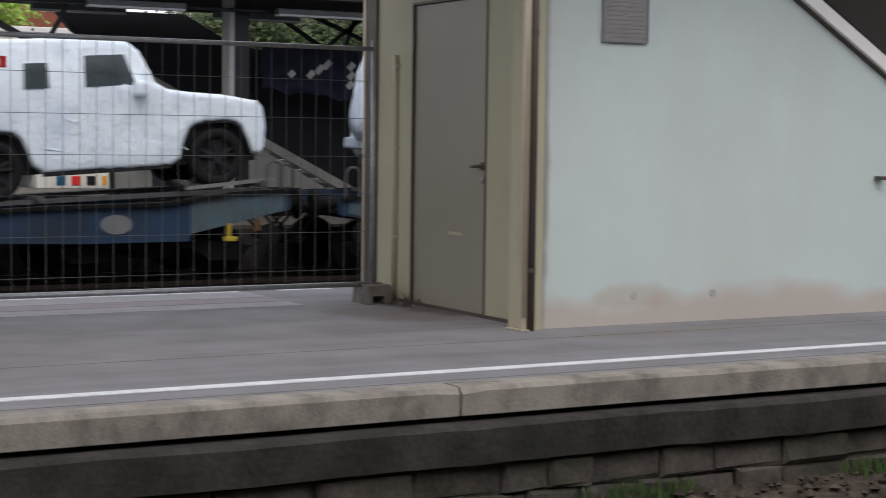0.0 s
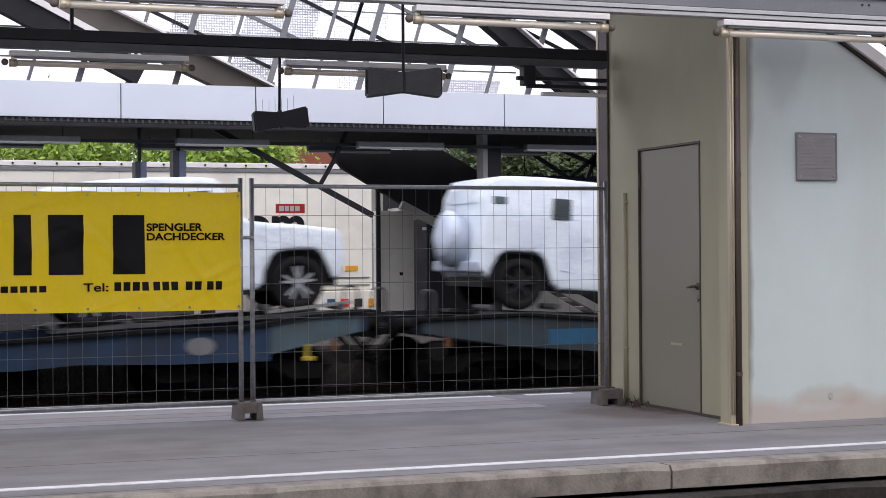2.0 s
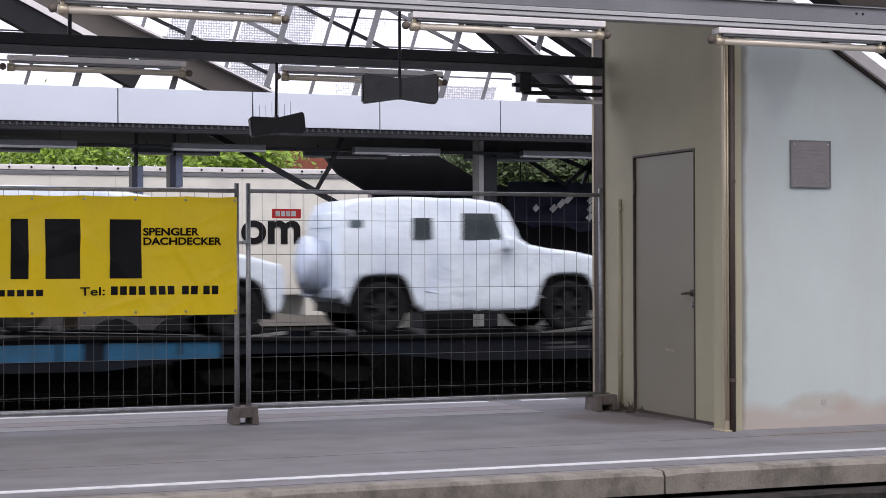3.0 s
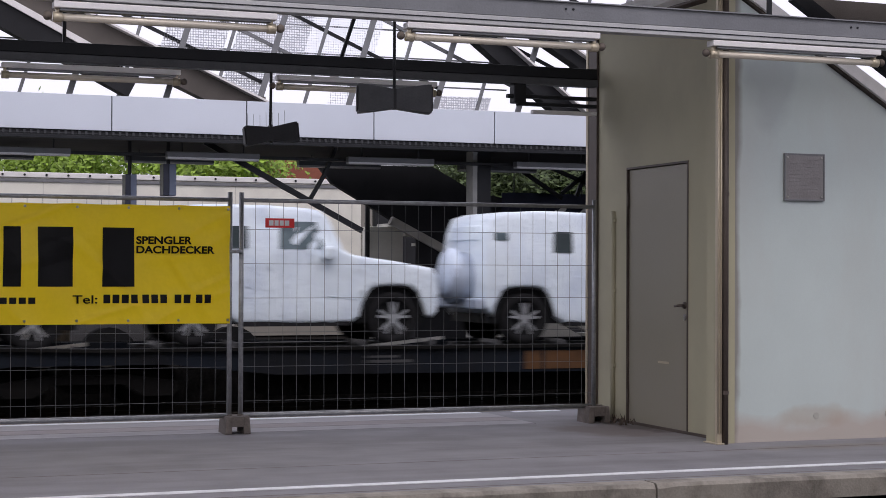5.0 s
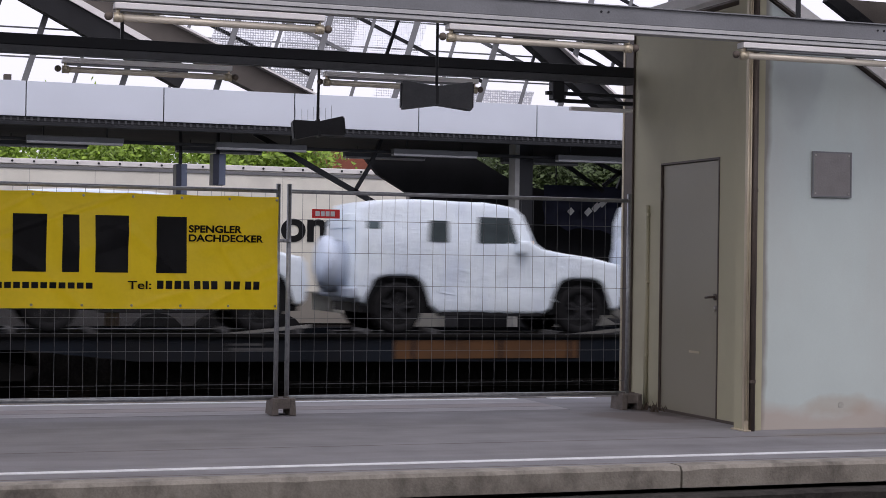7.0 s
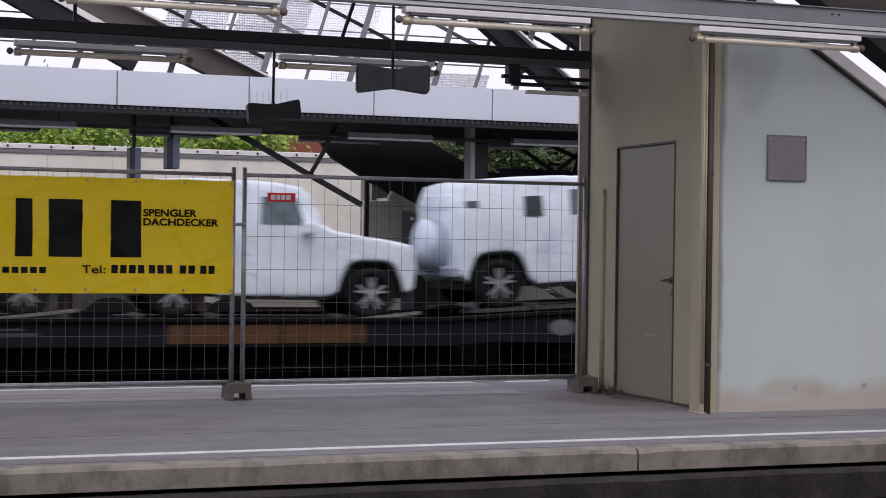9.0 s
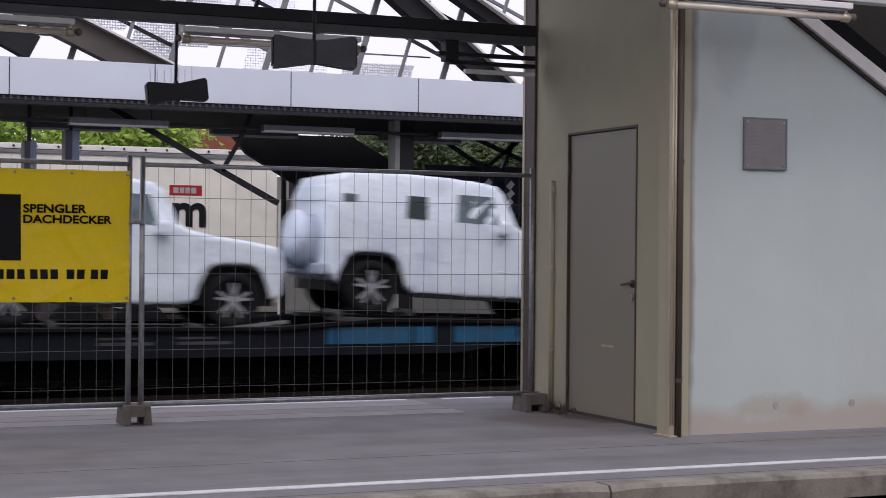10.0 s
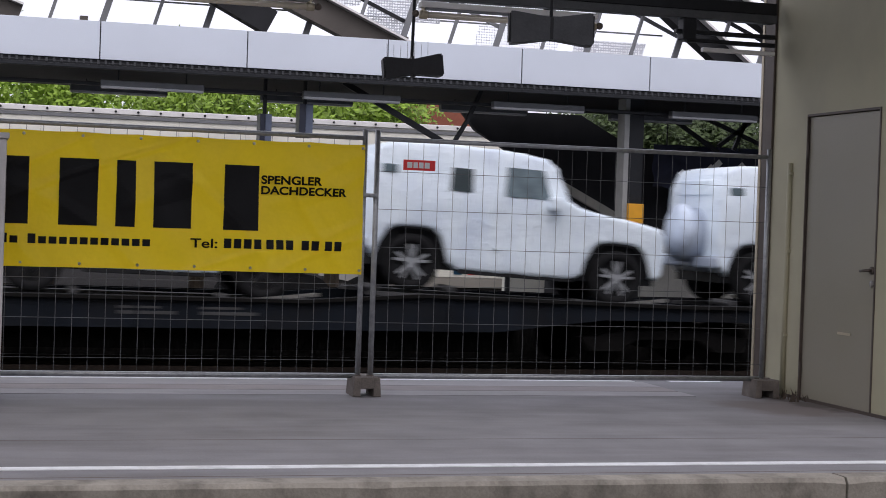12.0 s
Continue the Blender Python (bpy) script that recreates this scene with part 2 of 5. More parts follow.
M_PAVEROSE = mat("paving_rose", (0.26, 0.235, 0.235), 0.75, vary=0.12, scale=3, bump=0.2, blotch=(0.17, 0.155, 0.15), blotch_amount=0.6, blotch_scale=1.4, stretch=(0.2, 1.5, 1))
M_DISPLAY = mat("display_navy", (0.018, 0.022, 0.045), 0.4, vary=0.2)
M_DISPSIDE = mat("display_side", (0.16, 0.19, 0.27), 0.5, vary=0.1)
M_FARLAMP = mat("far_lamp_grey", (0.085, 0.088, 0.095), 0.5, 0.2, vary=0.15)
M_FARDIFF = mat("far_diffuser", (0.4, 0.4, 0.41), 0.4, vary=0.1)



def tone_patch(m, centre, reach, color, strength, scale):
    """A soft-edged patch of dirt or painted shade with a ragged outline on a finished material; reach is its half size
    along x, y and z.
    """
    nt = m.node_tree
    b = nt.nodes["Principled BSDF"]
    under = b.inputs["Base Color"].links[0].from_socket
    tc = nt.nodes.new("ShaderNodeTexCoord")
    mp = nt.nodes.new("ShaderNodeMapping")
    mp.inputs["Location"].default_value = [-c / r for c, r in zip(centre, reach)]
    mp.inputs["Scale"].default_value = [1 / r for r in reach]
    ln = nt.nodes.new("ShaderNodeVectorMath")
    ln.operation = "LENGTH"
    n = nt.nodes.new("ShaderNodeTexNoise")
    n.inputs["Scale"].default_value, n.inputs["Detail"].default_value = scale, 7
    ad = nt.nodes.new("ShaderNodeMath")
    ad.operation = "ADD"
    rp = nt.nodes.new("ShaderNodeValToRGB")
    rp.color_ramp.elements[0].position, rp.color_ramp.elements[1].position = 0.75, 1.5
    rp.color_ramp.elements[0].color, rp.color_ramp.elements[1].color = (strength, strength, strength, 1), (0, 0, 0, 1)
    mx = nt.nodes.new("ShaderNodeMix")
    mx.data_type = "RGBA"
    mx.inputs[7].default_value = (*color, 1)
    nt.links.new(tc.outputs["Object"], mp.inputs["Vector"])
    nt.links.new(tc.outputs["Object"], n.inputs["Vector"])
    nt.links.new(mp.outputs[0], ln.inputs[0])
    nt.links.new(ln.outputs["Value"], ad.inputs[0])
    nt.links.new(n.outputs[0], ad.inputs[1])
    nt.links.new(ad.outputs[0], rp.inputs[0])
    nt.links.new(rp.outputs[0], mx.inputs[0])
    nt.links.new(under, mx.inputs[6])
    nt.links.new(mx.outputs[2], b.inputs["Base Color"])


# pinkish damp along the foot of the pale wall, a blue-grey smudge high on it, brown dirt on the ground by the door
tone_patch(M_WALLWHITE, (9.5, 11.7, 0.0), (30.0, 0.5, 0.5), (0.47, 0.385, 0.33), 0.75, 1.3)
tone_patch(M_WALLWHITE, (7.3, 11.7, 3.0), (0.6, 1.0, 0.9), (0.3, 0.33, 0.36), 0.3, 2)
# soft brown band down the wall beside the corner
tone_patch(M_WALLWHITE, (6.93, 11.7, 1.8), (0.17, 0.5, 6.0), (0.2, 0.17, 0.145), 0.75, 1.5)
tone_patch(M_WALLWHITE, (7.75, 11.7, 0.2), (0.75, 0.5, 0.22), (0.42, 0.33, 0.25), 0.45, 3)
# shadow band in front of the fence, put into the platform colour
tone_patch(M_PLAT, (1.0, 13.15, 0), (9.0, 0.55, 1), (0.15, 0.143, 0.148), 0.6, 0.8)
tone_patch(M_PLAT, (6.55, 13.0, 0), (1.5, 1.5, 1), (0.13, 0.103, 0.092), 0.7, 1.6)
# narrow near-black patch along the foot of the door wall
tone_patch(M_PLAT, (6.85, 13.2, 0), (0.35, 1.3, 1), (0.05, 0.04, 0.034), 0.8, 5)
tone_patch(M_PLAT, (7.6, 11.2, 0), (2.6, 0.4, 1), (0.2, 0.175, 0.155), 0.6, 3)
M_BANK = mat("bank_rubble", (0.085, 0.068, 0.055), 0.95, spec=0.1, vary=0.6, scale=9, fine=50, bump=0.9, depth=0.04, blotch=(0.03, 0.027, 0.02), blotch_amount=0.9, blotch_scale=6)
M_WEED = mat("weed_green", (0.05, 0.085, 0.02), 0.7, vary=0.4, scale=6, bump=0)


# ---- mesh helpers ----
def box(bm, x0, x1, y0, y1, z0, z1, bev=0.0):
    vs = bmesh.ops.create_cube(bm, size=1, matrix=Matrix.LocRotScale(((x0 + x1) / 2, (y0 + y1) / 2, (z0 + z1) / 2), None, (abs(x1 - x0), abs(y1 - y0), abs(z1 - z0))))["verts"]
    if bev:
        es = list({e for v in vs for e in v.link_edges})
        bmesh.ops.bevel(bm, geom=es, offset=bev, segments=2, affect="EDGES", profile=0.5)
    return vs


def rod(bm, a, b, r, seg=8, r2=None):
    a, b = Vector(a), Vector(b)
    d = b - a
    m = Matrix.Translation((a + b) / 2) @ d.to_track_quat("Z", "Y").to_matrix().to_4x4()
    return bmesh.ops.create_cone(bm, cap_ends=True, segments=seg, radius1=r, radius2=r if r2 is None else r2, depth=d.length, matrix=m)["verts"]


def bar(bm, a, b, w, h):
    """A square bar from a to b, w wide across and h high."""
    a, b = Vector(a), Vector(b)
    d = b - a
    m = Matrix.Translation((a + b) / 2) @ d.to_track_quat("X", "Z").to_matrix().to_4x4() @ Matrix.Diagonal((d.length, w, h, 1))
    return bmesh.ops.create_cube(bm, size=1, matrix=m)["verts"]


def slab(bm, poly, y0, y1, bev=0.0, seg=2):
    """A side profile of (x, z) corners, drawn out from y0 to y1."""
    a = [bm.verts.new((x, y0, z)) for x, z in poly]
    b = [bm.verts.new((x, y1, z)) for x, z in poly]
    n = len(poly)
    fs = [bm.faces.new(a), bm.faces.new(b[::-1])]
    for i in range(n):
        fs.append(bm.faces.new((a[i], b[i], b[(i + 1) % n], a[(i + 1) % n])))
    bmesh.ops.recalc_face_normals(bm, faces=fs)
    if bev:
        es = [e for e in {e for f in fs[:2] for e in f.edges}]
        bmesh.ops.bevel(bm, geom=es, offset=bev, segments=seg, affect="EDGES", profile=0.5)
    return a + b


def wrap(name, bm, material, smooth=False):
    me = bpy.data.meshes.new(name)
    bm.to_mesh(me)
    bm.free()
    me.materials.append(material)
    if smooth:
        for p in me.polygons:
            p.use_smooth = True
    return me


def part(name, bm, material, parent=None, label="", smooth=False):
    ob = new(name, wrap(name, bm, material, smooth))
    ob.parent = parent
    if label:
        tagged(ob, label)
    return ob


def thing(name, label, category, group="", kind=""):
    return tagged(new(name), label, category, group, kind)


def one(name, bm, material, label, category, kind="", group="", smooth=False):
    return tagged(part(name, bm, material, None, "", smooth), label, category, group, kind)


def text_mesh(words, size, material, bold=0.0):
    cu = bpy.data.curves.new("letters", "FONT")
    cu.body, cu.size, cu.extrude, cu.offset = words, size, 0.001, bold
    ob = bpy.data.objects.new("letters", cu)
    scene.collection.objects.link(ob)
    me = bpy.data.meshes.new_from_object(ob.evaluated_get(bpy.context.evaluated_depsgraph_get()))
    bpy.data.objects.remove(ob)
    me.materials.clear()
    me.materials.append(material)
    return me


def lettering(words, x, y, z, width, height, material, parent, bold=0.0, name="lettering"):
    """Letters that stand upright and face the tracks, stretched to width and height, from (x, z) up and to the right."""
    me = text_mesh(words, 1.0, material, bold)
    co = np.array([v.co[:] for v in me.vertices])
    lo, hi = co.min(0), co.max(0)
    sx, sy = width / (hi[0] - lo[0]), height / (hi[1] - lo[1])
    for v in me.vertices:
        cx, cy, cz = v.co
        v.co = (x + (cx - lo[0]) * sx, y - cz, z + (cy - lo[1]) * sy)
    ob = new(name, me)
    ob.parent = parent
    return ob

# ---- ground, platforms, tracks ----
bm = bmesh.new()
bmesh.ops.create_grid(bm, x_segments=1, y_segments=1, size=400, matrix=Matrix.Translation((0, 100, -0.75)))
one("ground", bm, M_BALLAST, "dirty track ballast, its colour darkened for the shade between the platforms", "ground", "structure")

bm = bmesh.new()
box(bm, -60, 80, 9.715, 15.42, -0.75, 0, 0)
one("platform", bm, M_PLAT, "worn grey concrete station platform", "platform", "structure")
bm = bmesh.new()
box(bm, -60, 80, -8, 3.2, -0.75, -0.2, 0)
one("platform_near", bm, M_PLAT, "grey concrete platform across the track", "platform", "structure")
bm = bmesh.new()
box(bm, -60, 80, 24.6, 30.9, -0.75, 0.0, 0)
one("platform_far", bm, M_OLDWALL, "grey concrete platform beyond the freight train", "platform", "structure")

# dark facing sheet; the shadow behind the train is put into its colour
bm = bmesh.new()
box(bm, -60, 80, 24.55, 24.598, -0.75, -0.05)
one("platform_far_face", bm, M_BEAMOLD, "face of the far platform, darkened to hold the shadow behind the train", "wall", "structure")
for y, w in ((9.79, 0.006), (11.2, 0.003)):
    bm = bmesh.new()
    box(bm, -60, 80, y, y + w, 0.0, 0.0015)
    one("platform_joint", bm, M_DULLBROWN, "thin dark joint in the platform concrete", "joint", "structure")
for y0, y1, c in ((13.74, 14.08, 0), (14.1, 14.44, 1), (14.46, 14.9, 0)):
    bm = bmesh.new()
    box(bm, -60, 6.1, y0, y1, 0.0, 0.004)
    one("platform_strip", bm, M_PAVEPALE if c == 0 else M_PAVEROSE, "pale worn paving strip along the rear of the platform", "paving", "structure")
edge = thing("platform_edge", "pale weathered concrete coping slabs along the platform edge", "platform edge", kind="structure")
re_ = random.Random(8)
for i in range(-6, 9):
    # each slab is worn a little differently along its lip
    bm = bmesh.new()
    x0 = 5.1 + 6 * (i - 1)
    n = 40
    ring = []
    for k in range(n + 1):
        x = x0 + 0.008 + 5.984 * k / n
        c = 0.012 + 0.02 * max(0, noise.noise((x * 2.3, 4, i))) ** 1.5 + (0.012 if k in (0, n) else 0)
        w = 0.006 * noise.noise((x * 1.1, 9, i))
        prof = ((9.52 + w, -0.146), (9.518 + w, -0.008 - c), (9.52 + c + w, 0.003), (9.708, 0.003), (9.708, -0.146))
        ring.append([bm.verts.new((x, y, z)) for y, z in prof])
    for p, q in zip(ring, ring[1:]):
        for k in range(5):
            bm.faces.new((p[k], q[k], q[(k + 1) % 5], p[(k + 1) % 5]))
    bm.faces.new(ring[0])
    bm.faces.new(ring[-1][::-1])
    bmesh.ops.recalc_face_normals(bm, faces=bm.faces)
    part("coping_slab", bm, M_COPING, edge)
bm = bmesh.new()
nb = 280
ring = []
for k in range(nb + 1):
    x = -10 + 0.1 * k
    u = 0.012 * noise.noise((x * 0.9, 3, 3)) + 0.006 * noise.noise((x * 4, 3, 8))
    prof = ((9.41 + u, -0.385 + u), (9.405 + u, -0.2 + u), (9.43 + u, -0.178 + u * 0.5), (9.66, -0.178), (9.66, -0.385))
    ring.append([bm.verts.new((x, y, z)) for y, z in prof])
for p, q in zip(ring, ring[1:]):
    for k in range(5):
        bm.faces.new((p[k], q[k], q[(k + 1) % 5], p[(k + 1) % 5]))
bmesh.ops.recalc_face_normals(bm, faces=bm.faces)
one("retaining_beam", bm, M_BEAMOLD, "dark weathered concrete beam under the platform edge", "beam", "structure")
bm = bmesh.new()
box(bm, -60, 80, 9.5, 9.713, -0.75, -0.388)
box(bm, -60, 80, 9.662, 9.713, -0.388, -0.15)
rw_ = one("retaining_wall", bm, M_OLDWALL, "stained mossy stone wall below the platform", "wall", "structure")

rs_ = random.Random(4)
for row in range(2):
    x = -3.0 + 0.2 * row
    while x < 13:
        w = rs_.uniform(0.26, 0.55)
        z0, z1 = (-0.565, -0.395) if row == 0 else (-0.74, -0.575)
        bm = bmesh.new()
        d = rs_.uniform(0.02, 0.06)
        box(bm, x, x + w - 0.01, 9.5 - d, 9.5, z0, z1)
        bmesh.ops.bevel(bm, geom=[e for e in bm.edges if all(v.co.y < 9.5 - d / 2 for v in e.verts)], offset=0.018, segments=1, affect="EDGES")
        for v in bm.verts:
            v.co += Vector((rs_.uniform(-1, 1), rs_.uniform(-1, 1) if v.co.y < 9.49 else 0, rs_.uniform(-1, 1))) * 0.014
        part("stone", bm, M_STONE, rw_)
        x += w
bm = bmesh.new()
box(bm, -60, 80, 10.05, 10.15, 0.0, 0.004)
one("platform_line", bm, M_LINE, "white safety line painted along the platform", "line", "structure")
bm = bmesh.new()
box(bm, -60, 6.05, 14.93, 15.06, 0.0, 0.004)
box(bm, 6.4, 6.9, 14.93, 15.06, 0.0, 0.004)
one("platform_line_back", bm, M_LINE, "white safety line painted along the rear platform edge", "line", "structure")

bm = bmesh.new()
box(bm, -60, 80, 15.1, 15.44, -0.12, 0.006, 0.004)
one("platform_edge_back", bm, M_COPING, "pale concrete coping along the rear platform edge", "platform edge", "structure")


def track(yc):
    for y in (yc - 0.7525, yc + 0.7525):
        b = bmesh.new()
        prof = [(-0.07, -0.7), (0.07, -0.7), (0.07, -0.68), (0.01, -0.67), (0.01, -0.62), (0.035, -0.61), (0.035, -0.55), (-0.035, -0.55), (-0.035, -0.61), (-0.01, -0.62), (-0.01, -0.67), (-0.07, -0.68)]
        p, q = [[b.verts.new((x, y + u, z)) for u, z in prof] for x in (-60, 80)]
        b.faces.new(p)
        b.faces.new(q[::-1])
        for k in range(len(prof)):
            b.faces.new((p[k], q[k], q[k - 1], p[k - 1]))
        bmesh.ops.recalc_face_normals(b, faces=b.faces)
        one("rail", b, M_RAIL, "rusty steel rail on ballast", "rail", "structure")


for yc in (7.5, 18.1, 22.9):
    track(yc)

# rubble bank at the foot of the platform wall, with loose stones and weeds
rb = random.Random(11)
bm = bmesh.new()
nx, ny = 260, 10
g = [[bm.verts.new((-6 + 0.1 * i, 8.5 + 0.1 * j, -0.74 + 0.008 * j + 0.05 * noise.noise((i * 0.35, j * 0.5, 1)))) for j in range(ny + 1)] for i in range(nx + 1)]
for i in range(nx):
    for j in range(ny):
        bm.faces.new((g[i][j], g[i + 1][j], g[i + 1][j + 1], g[i][j + 1]))
one("rubble_bank", bm, M_BANK, "brown rubble and dirt along the foot of the platform wall", "rubble", "structure")
vs, fs = [], []
for _ in range(1500):
    p = Vector((rb.uniform(-4, 18), rb.uniform(8.55, 9.4), -0.7))
    p.z += 0.008 * (p.y - 8.5) * 10 * 0.8
    r = rb.uniform(0.015, 0.05)
    k = len(vs)
    for d in ((1, 0, 0), (-1, 0, 0), (0, 1, 0), (0, -1, 0), (0, 0, 0.8), (0, 0, -0.8)):
        vs.append(p + Vector(d) * r * rb.uniform(0.6, 1.2))
    fs += [(k + a, k + c, k + t) for t in (4, 5) for a, c in ((0, 2), (2, 1), (1, 3), (3, 0))]
st_ = new("loose_stone", bpy.data.meshes.new("loose_stone"))
st_.data.from_pydata(vs, [], fs)
st_.data.materials.append(M_BANK)
tagged(st_, "loose ballast stones below the platform wall", "stones", kind="stuff")
vs, fs = [], []
for cx in (6.05, 6.3, 7.9, 2.4, 10.2):
    for _ in range(90):
        p = Vector((cx + rb.gauss(0, 0.12), 9.4 + rb.gauss(0, 0.05), -0.66))
        a, h = rb.uniform(0, 6.28), rb.uniform(0.03, 0.13)
        d = Vector((math.cos(a), math.sin(a), 0)) * 0.014
        k = len(vs)
        vs += [p - d, p + d, p + d * rb.uniform(-5, 5) + Vector((0, 0, h))]
        fs.append((k, k + 1, k + 2))
wd_ = new("track_weed", bpy.data.meshes.new("track_weed"))
wd_.data.from_pydata(vs, [], fs)
wd_.data.materials.append(M_WEED)
tagged(wd_, "small green weeds at the foot of the platform wall", "weeds", kind="stuff")

# ---- stair house ----
hs = thing("stair_house", "pale rendered stair enclosure with a sloping top and beige door side", "stair house", kind="structure")
Z0, SL = 3.65, 0.6
bm = bmesh.new()
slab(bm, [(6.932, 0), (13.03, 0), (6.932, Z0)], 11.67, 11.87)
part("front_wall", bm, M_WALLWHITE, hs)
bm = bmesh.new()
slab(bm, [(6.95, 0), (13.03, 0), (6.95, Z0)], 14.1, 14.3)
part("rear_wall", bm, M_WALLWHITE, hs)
bm = bmesh.new()
DY0, DY1, DH = 12.42, 13.56, 2.33
for y0, y1, z0, z1 in ((11.8, DY0, 0, Z0), (DY1, 14.28, 0, Z0), (DY0, DY1, DH, Z0)):
    box(bm, 6.93, 7.1, y0, y1, z0, z1)
part("door_wall", bm, M_WALLBEIGE, hs, "beige painted panel wall")
bm = bmesh.new()
slab(bm, [(6.85, Z0 + 0.08), (12.9, Z0 + 0.08 - 6.05 * SL), (12.9, Z0 + 0.19 - 6.05 * SL), (6.85, Z0 + 0.19)], 11.6, 14.4)
part("roof", bm, M_LAMPWHITE, hs, "sloping roof slab with a pale metal edge")
bm = bmesh.new()
slab(bm, [(6.9, Z0 + 0.03), (12.8, Z0 + 0.03 - 5.9 * SL), (12.8, Z0 + 0.075 - 5.9 * SL), (6.9, Z0 + 0.075)], 11.64, 14.35)
part("roof_seal", bm, M_BROWN, hs, "dark joint below the roof slab")


# ---- door and fittings of the stair house ----
door = thing("door_1", "closed grey-beige steel door with a lever handle", "door", kind="structure")
bm = bmesh.new()
box(bm, 6.945, 6.99, DY0 + 0.012, DY1 - 0.012, 0.02, DH - 0.012, 0.003)
part("door_leaf", bm, M_DOOR, door)
bm = bmesh.new()
for y0, y1, z0, z1 in ((DY0 - 0.008, DY0 + 0.01, 0, DH + 0.012), (DY1 - 0.006, DY1 + 0.006, 0, DH + 0.012), (DY0 + 0.01, DY1 - 0.006, DH - 0.008, DH + 0.012)):
    box(bm, 6.922, 6.96, y0, y1, z0, z1, 0.002)
part("door_frame", bm, M_BROWN, door, "thin dark steel frame")
bm = bmesh.new()
box(bm, 6.97, 7.0, DY0 + 0.0, DY1, 0.0, 0.02)
part("threshold", bm, M_BROWN, door)
bm = bmesh.new()
rod(bm, (6.946, DY0 + 0.07, 1.1), (6.932, DY0 + 0.07, 1.1), 0.03, 18)
plate = part("handle_rose", bm, M_BROWN, door, "worn dark round handle rose", True)
bm = bmesh.new()
rod(bm, (6.945, DY0 + 0.07, 1.1), (6.885, DY0 + 0.07, 1.1), 0.012, 10)
rod(bm, (6.888, DY0 + 0.062, 1.1), (6.888, DY0 + 0.155, 1.093), 0.011, 10)
part("lever_handle", bm, M_BROWN, plate, "dark lever handle", True)
bm = bmesh.new()
rod(bm, (6.946, DY0 + 0.07, 1.0), (6.936, DY0 + 0.07, 1.0), 0.025, 16)
rose = part("lock_rose", bm, M_VENT, door, "grey lock rose", True)
bm = bmesh.new()
box(bm, 6.93, 6.937, DY0 + 0.062, DY0 + 0.078, 0.965, 1.01, 0.003)
part("lock_cylinder", bm, M_CHROME, rose, "steel lock")
for z in (0.25, 2.05):
    bm = bmesh.new()
    rod(bm, (6.93, DY1 - 0.01, z - 0.06), (6.93, DY1 - 0.01, z + 0.06), 0.012, 8)
    part("hinge", bm, M_BROWN, door)
bm = bmesh.new()
box(bm, 6.9405, 6.9445, 12.78, 12.98, 0.58, 0.6)
part("scratch", bm, M_CREAM, door, "pale scrape in the paint")

cd = thing("wall_conduit", "beige painted conduit on the door side wall", "conduit")
bm = bmesh.new()
rod(bm, (6.915, 13.82, 0.0), (6.915, 13.82, 1.95), 0.022, 10)
part("pipe", bm, M_WALLBEIGE, cd, "", True)
for z in (0.5, 1.2, 1.85):
    bm = bmesh.new()
    box(bm, 6.9, 6.93, 13.785, 13.855, z, z + 0.025)
    part("clip", bm, M_WALLBEIGE, cd)
bm = bmesh.new()
box(bm, 6.92, 6.932, 11.8, 14.2, 0.0, 0.025)
one("wall_base_strip", bm, M_BROWN, "dark brown strip at the foot of the door wall", "skirting", "structure")
weeds = new("weed_tuft", bpy.data.meshes.new("weed_tuft"))
wv, wf = [], []
rw = random.Random(3)
for _ in range(90):
    p = Vector((6.82 + rw.gauss(0, 0.06), 13.75 + rw.gauss(0, 0.18), 0))
    h, a = rw.uniform(0.03, 0.09), rw.uniform(0, 6.28)
    d = Vector((math.cos(a), math.sin(a), 0)) * 0.012
    wv += [p - d, p + d, p + d * 4 * rw.uniform(-1, 1) + Vector((0, 0, h))]
    wf.append((len(wv) - 3, len(wv) - 2, len(wv) - 1))
weeds.data.from_pydata(wv, [], wf)
weeds.data.materials.append(M_BARK)
tagged(weeds, "dry brown weeds at the foot of the wall", "weeds", kind="stuff")

# corner profiles
tr = thing("corner_trim", "brown and cream metal corner profile with a downpipe", "trim", kind="structure")
bm = bmesh.new()
box(bm, 6.9, 6.932, 14.345, 14.385, 0, Z0, 0.004)
part("cream_profile", bm, M_CREAM, tr)
bm = bmesh.new()
box(bm, 6.905, 6.929, 14.16, 14.34, 0, Z0, 0.004)
part("brown_profile", bm, M_BROWN, tr, "dark brown metal strip")
bm = bmesh.new()
rod(bm, (6.945, 14.228, 0.0), (6.945, 14.228, Z0), 0.028, 14)
part("downpipe", bm, M_BROWN, tr, "brown painted downpipe", True)
for z in (0.4, 2.0, 3.2):
    bm = bmesh.new()
    rod(bm, (6.945, 14.228, z), (6.945, 14.228, z + 0.03), 0.032, 14)
    part("pipe_clip", bm, M_BROWN, tr)
tr = thing("corner_trim", "cream ribbed corner post with a dark brown downpipe", "trim", kind="structure")
bm = bmesh.new()
slab(bm, [(6.745, 0), (6.79, 0), (6.79, Z0), (6.745, Z0)], 11.6, 11.64, 0.006)
part("cream_profile", bm, M_CREAM, tr)
bm = bmesh.new()
box(bm, 6.76, 6.93, 11.642, 11.8, 0, Z0)
part("return_panel", bm, M_WALLBEIGE, tr, "beige painted return of the corner")
for x in (6.752, 6.777):
    bm = bmesh.new()
    rod(bm, (x, 11.597, 0.09), (x, 11.597, Z0), 0.009, 10)
    part("bead", bm, M_CREAM, tr, "", True)
bm = bmesh.new()
